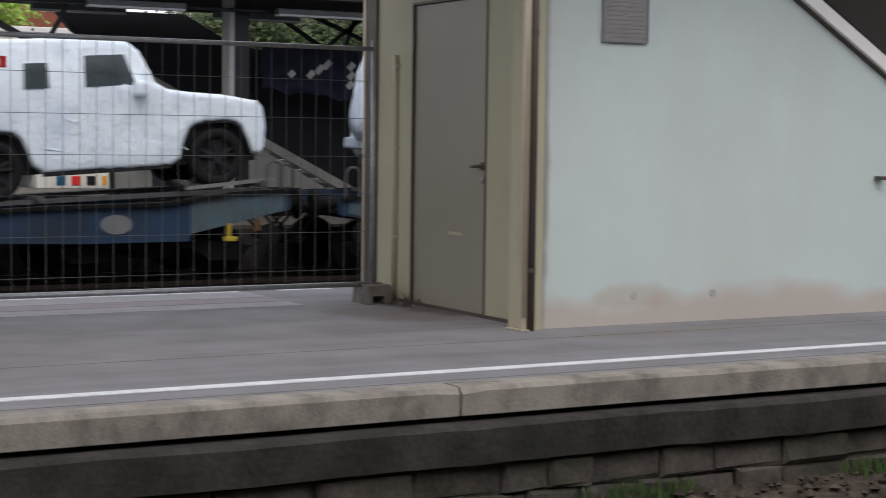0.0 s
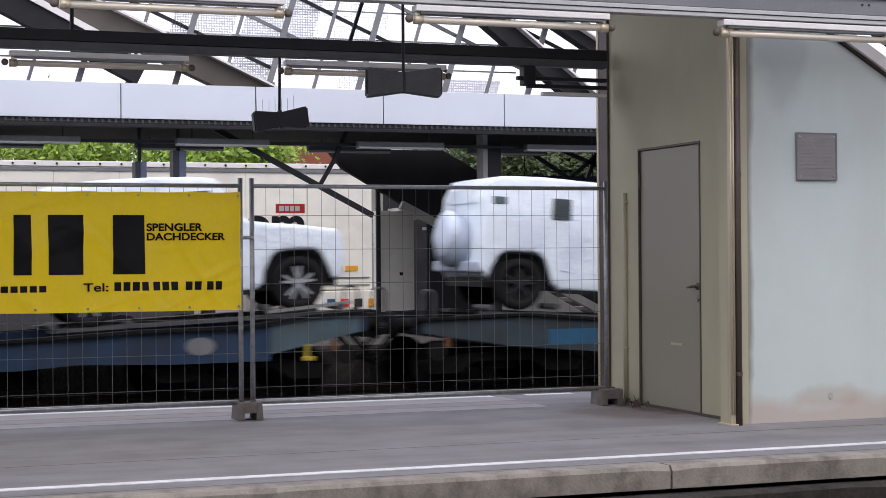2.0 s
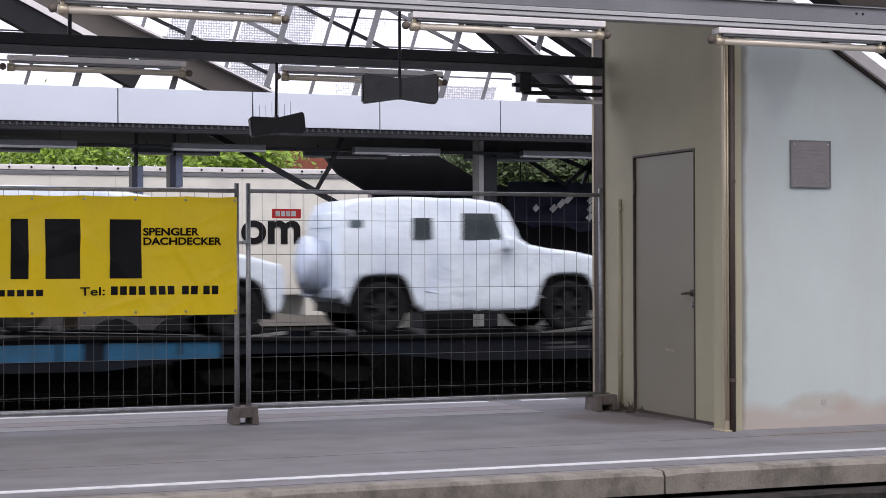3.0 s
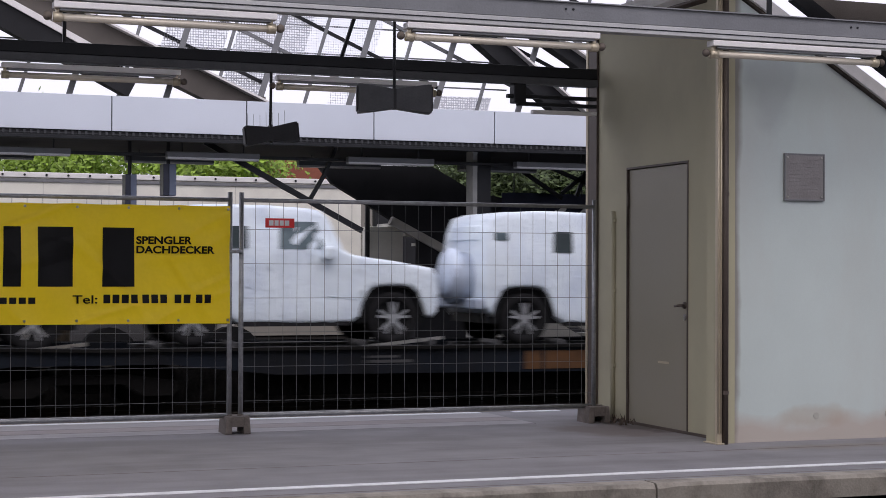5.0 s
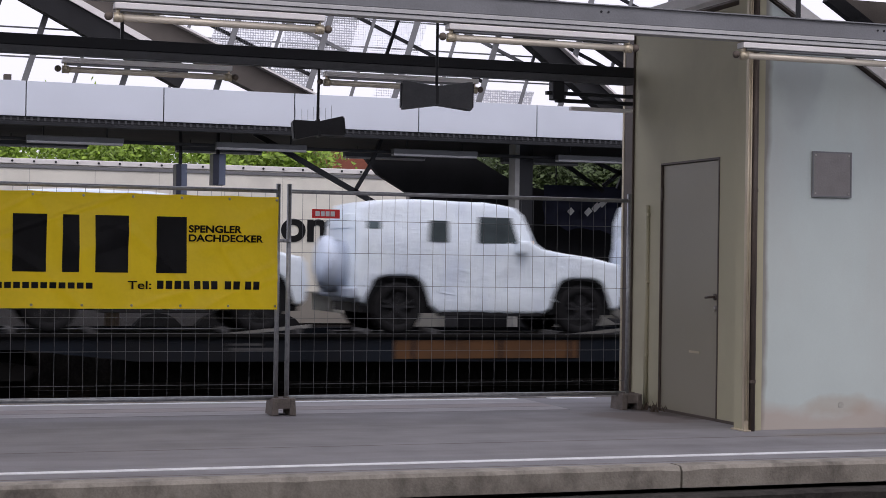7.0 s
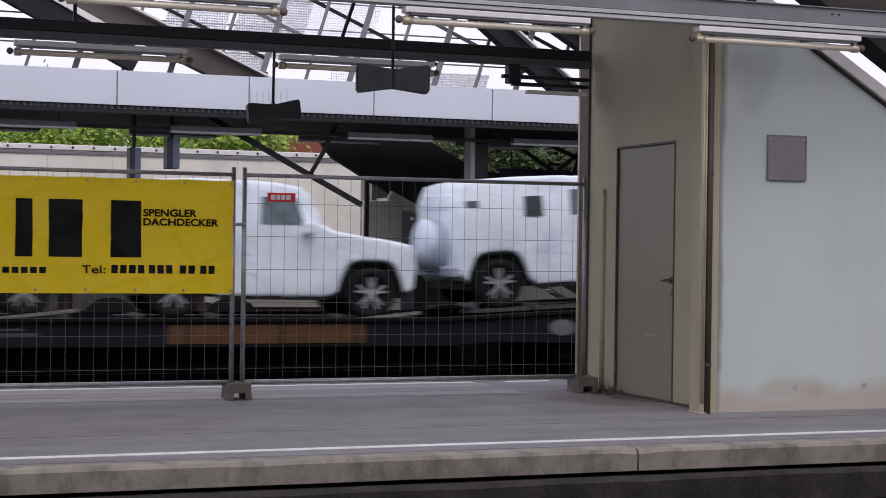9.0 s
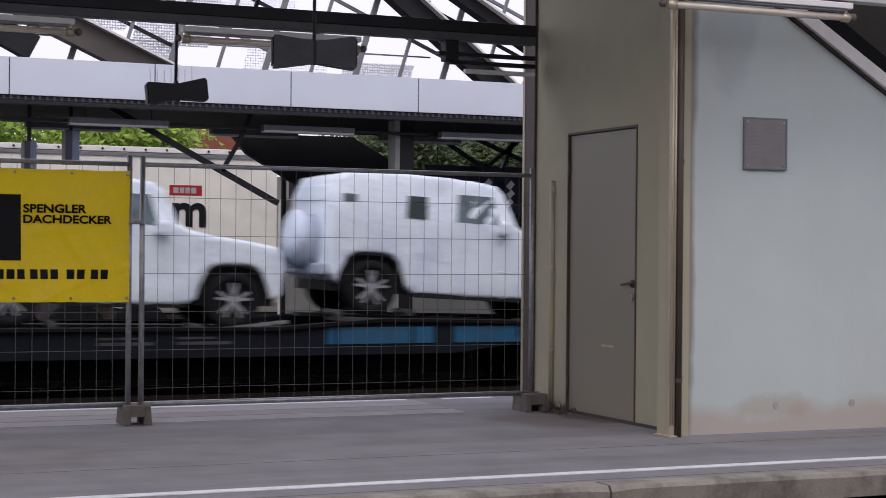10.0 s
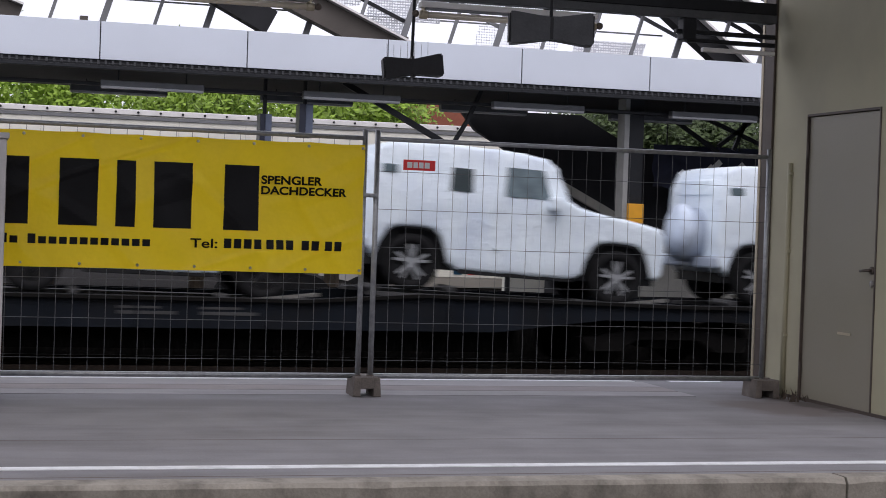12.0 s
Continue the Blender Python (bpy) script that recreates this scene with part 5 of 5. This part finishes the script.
def chassis_cab():
    th = thing("chassis_cab_vehicle", "white chassis-cab vehicle with a bare black rear frame", "vehicle", "vehicles on the train")
    W = 1.76
    b = bmesh.new()
    C = FX - 0.02
    low = [(1.6, 0.62), (3.05, 0.6)] + arch(C, 0.5, 0.5)[::-1] + [(4.36, 0.6), (4.42, 0.75), (4.41, 1.0), (4.3, 1.1), (3.55, 1.24), (3.3, 1.28), (1.6, 1.3)]
    slab(b, low, 0, W, 0.035, 2)
    part("body", b, M_PAINT, th, "glossy white cab body")
    b = bmesh.new()
    slab(b, [(1.6, 1.29), (3.3, 1.29), (2.9, 1.9), (2.78, 1.97), (1.72, 2.0), (1.6, 1.94)], 0.04, W - 0.04, 0.05, 2)
    part("cab", b, M_PAINT, th, "glossy white cab")
    for x0, x1, x2, x3 in ((2.24, 2.98, 2.7, 2.3), (1.7, 2.12, 2.12, 1.72)):
        b = bmesh.new()
        slab(b, [(x0, 1.36), (x1, 1.36), (x2, 1.83), (x3, 1.83)], 0.028, 0.06)
        part("side_window", b, M_WINDOW, th)
    b = bmesh.new()
    bar(b, (3.34, W / 2, 1.31), (2.93, W / 2, 1.9), 1.5, 0.05)
    part("windscreen", b, M_WINDOW, th)
    for y0 in (-0.05, W - 0.07):
        b = bmesh.new()
        o = [(C - 0.78, 0.42), (C - 0.62, 0.8), (C - 0.36, 1.13), (C + 0.45, 1.08), (C + 0.58, 0.9), (C + 0.6, 0.55)]
        i = [(C - 0.44, 0.5), (C - 0.36, 0.75), (C - 0.2, 0.93), (C + 0.2, 0.93), (C + 0.36, 0.78), (C + 0.44, 0.55)]
        slab(b, o + i[::-1], y0, y0 + 0.12)
        part("arch_flare", b, M_PLASTIC, th, "wide black wheel arch flare")
        b = bmesh.new()
        slab(b, o, 0.08 if y0 < 0 else W - 0.3, 0.3 if y0 < 0 else W - 0.08)
        part("arch_liner", b, M_PLASTIC, th, "black wheel arch liner")
    b = bmesh.new()
    slab(b, [(3.2, 1.26), (3.42, 1.22), (2.98, 1.9), (2.86, 1.94)], -0.05, 0.06)
    part("pillar_guard", b, M_PLASTIC, th, "black windscreen pillar guard")
    b = bmesh.new()
    box(b, 4.3, 4.5, 0.05, W - 0.05, 0.5, 0.78, 0.03)
    part("bumper", b, M_PLASTIC, th, "black front bumper")
    b = bmesh.new()
    box(b, 1.0, 4.25, 0.12, W - 0.12, 0.28, 0.62, 0.02)
    part("underbody", b, M_PLASTIC, th, "black underbody")
    b = bmesh.new()
    box(b, 1.6, 3.15, -0.05, 0.1, 0.42, 0.6, 0.02)
    part("side_step", b, M_PLASTIC, th, "black side step")
    for x in (2.2, 3.0):
        b = bmesh.new()
        box(b, x, x + 0.012, -0.004, 0.02, 0.66, 1.3)
        part("door_gap", b, M_GREYFILM, th)
    b = bmesh.new()
    box(b, 1.6, 3.3, -0.018, 0.0, 1.03, 1.09)
    part("side_stripe", b, M_PLASTIC, th, "black rubbing strip")
    b = bmesh.new()
    box(b, 2.95, 3.12, -0.2, 0.02, 1.3, 1.46, 0.03)
    part("mirror", b, M_PAINT, th, "white door mirror")
    b = bmesh.new()
    box(b, 4.22, 4.36, -0.015, 0.12, 1.07, 1.12, 0.01)
    part("turn_lamp", b, M_RED, th, "red-orange lamp on the wing")
    b = bmesh.new()
    bar(b, (3.42, -0.06, 1.25), (3.0, -0.06, 1.9), 0.06, 0.06)
    part("snorkel", b, M_PLASTIC, th, "black air intake snorkel")
    for y in (0.35, 1.3):
        b = bmesh.new()
        bar(b, (0.1, y, 0.75), (4.25, y, 0.66), 0.1, 0.15)
        part("frame_rail", b, M_PLASTIC, th)
    for x in (0.15, 0.9, 1.6):
        b = bmesh.new()
        box(b, x, x + 0.12, 0.35, 1.3, 0.66, 0.8)
        part("cross_member", b, M_PLASTIC, th)
    b = bmesh.new()
    box(b, 1.1, 1.58, 0.1, 1.6, 0.45, 1.0, 0.05)
    part("fuel_tank", b, M_PLASTIC, th, "black tank behind the cab")
    b = bmesh.new()
    box(b, 0.3, 1.05, 0.4, 1.3, 0.4, 0.86, 0.06)
    part("axle_cover", b, M_PLASTIC, th)
    for cx in (RX, C):
        wheel(th, cx, 0.02, 1, M_RIMDARK)
        wheel(th, cx, W - 0.02, -1, M_RIMDARK)
    return th


def car_wagon(n):
    """Low car-carrying wagon; x = 0 under the rear of the first vehicle."""
    th = thing("car_wagon", "dirty blue-grey car-carrying railway wagon", "wagon", "wagons of the train")
    y0, y1 = -0.35, 2.15
    XE0, XE1 = -0.2, 29.3
    top = [(XE0, 0.5), (1.4, 0.55), (4.2, 0.34), (9.5, 0.32), (11, 0.42), (14.6, 0.34), (17, 0.34), (24.5, 0.33), (26.2, 0.42), (27.6, 0.45), (28.5, 0.58), (XE1, 0.62)]
    bot = [(XE1, 0.36), (27.96, 0.1), (27.94, -0.02), (26.6, -0.03), (25.4, 0.0), (24.6, -0.06), (17, -0.02), (15.5, 0.14), (13.5, 0.14), (12, -0.04), (4.2, -0.05), (2.8, -0.04), (1.3, 0.07), (XE0, 0.28)]
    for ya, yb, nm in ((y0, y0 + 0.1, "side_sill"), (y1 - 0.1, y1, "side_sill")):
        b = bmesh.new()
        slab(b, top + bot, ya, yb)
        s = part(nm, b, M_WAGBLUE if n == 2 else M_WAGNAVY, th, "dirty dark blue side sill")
    b = bmesh.new()
    slab(b, [(27.95, 0.48), (28.5, 0.56), (29.2, 0.6), (29.2, 0.35), (27.95, 0.07)], y0 - 0.012, y0 - 0.004)
    part("end_plate", b, M_WAGBRIGHT if n in (0, 4) else M_WAGTEAL, th, "sloping painted end plate")
    b = bmesh.new()
    slab(b, [(XE0 + 0.1, 0.46), (1.5, 0.5), (3.4, 0.36), (3.4, 0.0), (2.6, -0.02), (1.2, 0.1), (XE0 + 0.1, 0.3)], y0 - 0.012, y0 - 0.004)
    part("end_plate", b, M_WAGTEAL if n == 2 else M_WAGSLATE, th, "grey-teal sloping end plate")
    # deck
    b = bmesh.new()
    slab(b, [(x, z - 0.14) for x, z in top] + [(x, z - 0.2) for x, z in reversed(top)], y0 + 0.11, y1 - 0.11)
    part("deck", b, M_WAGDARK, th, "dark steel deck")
    # wheel ramps under each vehicle
    for r, zr, zf in SLOTS:
        for ya in (-0.02, 1.5):
            b = bmesh.new()
            bar(b, (r + 0.45, ya + 0.14, zr - 0.04), (r + 4.45, ya + 0.14, zf - 0.04), 0.3, 0.05)
            part("wheel_track", b, M_DECK, th, "worn steel wheel track")
        for wx, z in ((RX - 0.52, zr), (RX + 0.5, zr), (FX - 0.52, zf), (FX + 0.5, zf)):
            b = bmesh.new()
            rod(b, (r + wx, -0.2, z + 0.04), (r + wx, 0.4, z + 0.04), 0.045, 8)
            part("wheel_chock", b, M_DECK, th)
    # buffers, coupling, hoses at the ends
    for x, s in ((XE0, -1), (XE1, 1)):
        for ya in (0.0, 1.75):
            b = bmesh.new()
            rod(b, (x - s * 0.1, ya, 0.42), (x + s * 0.22, ya, 0.42), 0.09, 12)
            rod(b, (x + s * 0.22, ya, 0.42), (x + s * 0.25, ya, 0.42), 0.2, 16)
            part("buffer", b, M_WAGDARK, th, "", True)
        b = bmesh.new()
        bar(b, (x, 0.9, 0.3), (x + s * 0.36, 0.9, 0.26), 0.12, 0.1)
        part("coupling", b, M_WAGDARK, th)
        b = bmesh.new()
        box(b, x - s * 0.5, x - s * 0.42, y0 - 0.03, y0, 0.1, 0.24)
        part("step_iron", b, M_ORANGE, th, "rusty orange step iron")
        # hoses, brake pipe and a hand wheel at the wagon's end
        for yy in (0.35, 0.62, 1.15, 1.4):
            b = bmesh.new()
            p0 = Vector((x, yy, 0.3))
            for k in range(6):
                u = (k + 1) / 6
                p1 = Vector((x + s * 0.34 * math.sin(u * 2.6), yy, 0.3 - 0.42 * math.sin(u * 2.2)))
                rod(b, p0, p1, 0.022, 6)
                p0 = p1
            part("brake_hose", b, M_WAGDARK, th)
        b = bmesh.new()
        rod(b, (x - s * 0.3, y0 - 0.01, 0.05), (x - s * 0.3, y0 - 0.03, 0.05), 0.14, 16)
        part("hand_wheel", b, M_WAGDARK, th, "round hand brake wheel")
        for yy in (-0.28, 1.9):
            b = bmesh.new()
            zt = 0.6 if s > 0 else 0.52
            pts = [Vector((x - s * 0.2 + 0.1 * math.cos(a), yy, zt + 0.28 + 0.1 * math.sin(a))) for a in [math.pi * q / 8 for q in range(9)]]
            pts = [Vector((pts[0].x, yy, zt))] + pts + [Vector((pts[-1].x, yy, zt))]
            for p, q in zip(pts, pts[1:]):
                rod(b, p, q, 0.018, 6)
            part("grab_handle", b, M_DECK, th, "bent tube grab handle")
        b = bmesh.new()
        box(b, x - s * 0.02, x + s * 0.3, 0.0, 0.5, 0.6 if s > 0 else 0.52, 0.625 if s > 0 else 0.545)
        part("bridge_plate", b, M_WAGDARK, th)
    # slotted walkway edge
    b = bmesh.new()
    for k in range(230):
        xx = 0.4 + 0.125 * k
        zz = float(np.interp(xx, [p[0] for p in top], [p[1] for p in top]))
        box(b, xx, xx + 0.07, y0 + 0.02, y0 + 0.05, zz + 0.002, zz + 0.02)
    tagged(part("slotted_edge", b, M_DECK, th), kind="stuff")
    for r, zr, zf in SLOTS:
        b = bmesh.new()
        bar(b, (r + 3.3, -0.16, zf - 0.02), (r + 4.5, -0.16, zf + 0.1), 0.04, 0.045)
        part("wheel_stop_bar", b, M_CHROME, th, "sloping steel wheel stop bar")
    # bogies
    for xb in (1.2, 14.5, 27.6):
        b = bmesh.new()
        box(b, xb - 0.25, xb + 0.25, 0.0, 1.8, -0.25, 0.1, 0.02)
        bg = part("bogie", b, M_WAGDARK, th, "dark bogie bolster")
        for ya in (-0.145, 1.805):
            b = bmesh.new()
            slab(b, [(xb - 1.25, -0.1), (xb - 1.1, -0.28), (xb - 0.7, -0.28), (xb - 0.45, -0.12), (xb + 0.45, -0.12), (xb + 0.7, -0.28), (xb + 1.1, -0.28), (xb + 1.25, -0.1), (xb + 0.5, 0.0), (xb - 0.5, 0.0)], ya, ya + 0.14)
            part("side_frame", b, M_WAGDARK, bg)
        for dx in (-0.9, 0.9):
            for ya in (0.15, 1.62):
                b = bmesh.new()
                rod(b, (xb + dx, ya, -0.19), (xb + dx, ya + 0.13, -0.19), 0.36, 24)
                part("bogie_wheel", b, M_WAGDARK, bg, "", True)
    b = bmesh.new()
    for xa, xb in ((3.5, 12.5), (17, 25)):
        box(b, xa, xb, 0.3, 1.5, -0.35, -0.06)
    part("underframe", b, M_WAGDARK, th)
    # web stiffeners, lashing eyes and yellow shunter's handle along the sill
    PX = 27.0 if n == 2 else 26.45
    for k in range(17):
        xx = 3.6 + 1.32 * k + (0.1 if k % 3 else -0.15)
        zt = float(np.interp(xx, [p[0] for p in top], [p[1] for p in top]))
        b = bmesh.new()
        box(b, xx, xx + 0.035, y0 - 0.03, y0 - 0.003, 0.16 if 12 < xx < 17 else 0.0, zt - 0.02)
        part("stiffener", b, M_WAGBLUE if n == 2 else M_WAGNAVY, th)
    for ya, yb in ((y0 - 0.06, y0 + 0.02), (y1 - 0.02, y1 + 0.06)):
        b = bmesh.new()
        slab(b, [(x, z + 0.012) for x, z in top] + [(x, z - 0.03) for x, z in reversed(top)], ya, yb)
        part("sill_flange", b, M_WAGDARK, th, "dark worn upper flange")
    b = bmesh.new()
    box(b, 28.4, 28.56, y0 - 0.04, y0 + 0.04, -0.03, 0.03, 0.012)
    rod(b, (28.46, y0, 0.0), (28.46, y0, 0.2), 0.028, 8)
    part("release_handle", b, M_HANDLE, th, "yellow brake release handle")
    # panels on the sill
    b = bmesh.new()
    if n % 2:
        box(b, 20.6, 23.4, y0 - 0.014, y0 - 0.002, -0.0, 0.26)
        part("orange_panel", b, M_ORANGE, th, "rusty orange panel")
    else:
        box(b, 20.2, 22.9, y0 - 0.014, y0 - 0.002, 0.0, 0.25)
        part("orange_panel", b, M_ORANGE, th, "rusty orange panel")
    for xa in {0: (1.8, 10.2, 12.0), 2: (10.9,), 4: (1.8, 10.2, 12.0, 16.5, 18.03)}.get(n, ()):
        b = bmesh.new()
        box(b, xa, xa + 1.5, y0 - 0.014, y0 - 0.002, 0.1, 0.32)
        part("blue_panel", b, M_WAGBRIGHT, th, "brighter blue repainted panel")
    b = bmesh.new()
    bmesh.ops.create_cone(b, cap_ends=True, segments=24, radius1=0.26, radius2=0.26, depth=0.012, matrix=Matrix.Translation((PX, y0 - 0.008, 0.2)) @ Matrix.Rotation(math.pi / 2, 4, "X") @ Matrix.Diagonal((0.76, 0.46, 1, 1)))
    pl = part("oval_plate", b, M_ORANGE if n in (0, 4) else M_STEEL_GREY, th, "oval maker's plate")
    b = bmesh.new()
    for z in (0.165, 0.2, 0.235):
        box(b, PX - 0.1, PX + 0.1, y0 - 0.017, y0 - 0.0145, z - 0.01, z + 0.01)
    part("plate_mark", b, M_STEEL_GREY, pl)
    for xa in (7.2, 8.2, 18.2):
        b = bmesh.new()
        box(b, xa, xa + 0.7, y0 - 0.008, y0 - 0.002, 0.12, 0.16)
        box(b, xa, xa + 0.5, y0 - 0.008, y0 - 0.002, 0.19, 0.22)
        part("marking", b, M_DECK, th)
    return th


def train_x(n, t):
    return XREF + LENGTH * n + SPEED * (T0 - t)


wagons, cargo = [], []
proto = car_wagon(0)
proto2, proto3, proto4 = car_wagon(1), car_wagon(2), car_wagon(4)
v_a, v_b, v_t, v_c = off_roader("wrapped", 1), off_roader("dark_rims", 7), off_roader("torn", 4), chassis_cab()
v_d = off_roader("wrapped", 21)
used = set()


def take(ob):
    if ob.name not in used:
        used.add(ob.name)
        return ob
    return copy_thing(ob, Matrix())


for n in range(-2, 6):
    wagons.append((take(proto if n == 0 else proto4 if n == 4 else proto3 if n in (-2, -1) else proto2), n))
    for k, (r, zr, zf) in enumerate(SLOTS):
        v = v_b if n in (0, 2) or (n == 5 and k < 2) else (v_a, v_d)[(n + k) % 2]
        if (n, k) == (1, 5):
            v = v_t
        if (n, k) == (2, 0):
            v = v_c
        if (n, k) == (-2, 5):
            v = v_b
        cargo.append((take(v), n, r - (0.2 if (n, k) == (4, 0) else 0), zr, zf))


def motions():
    times = [i * 0.5 for i in range(25)]
    for w, n in wagons:
        walk(w, [(t, pose(train_x(n, t), NEARY, 0)) for t in times])
    for v, n, r, zr, zf in cargo:
        tilt = -math.degrees(math.atan2(zf - zr, FX - RX))
        z0 = zr - (zf - zr) / (FX - RX) * RX
        walk(v, [(t, pose(train_x(n, t) + r, NEARY, z0, 0, tilt, 0)) for t in times])


motions()
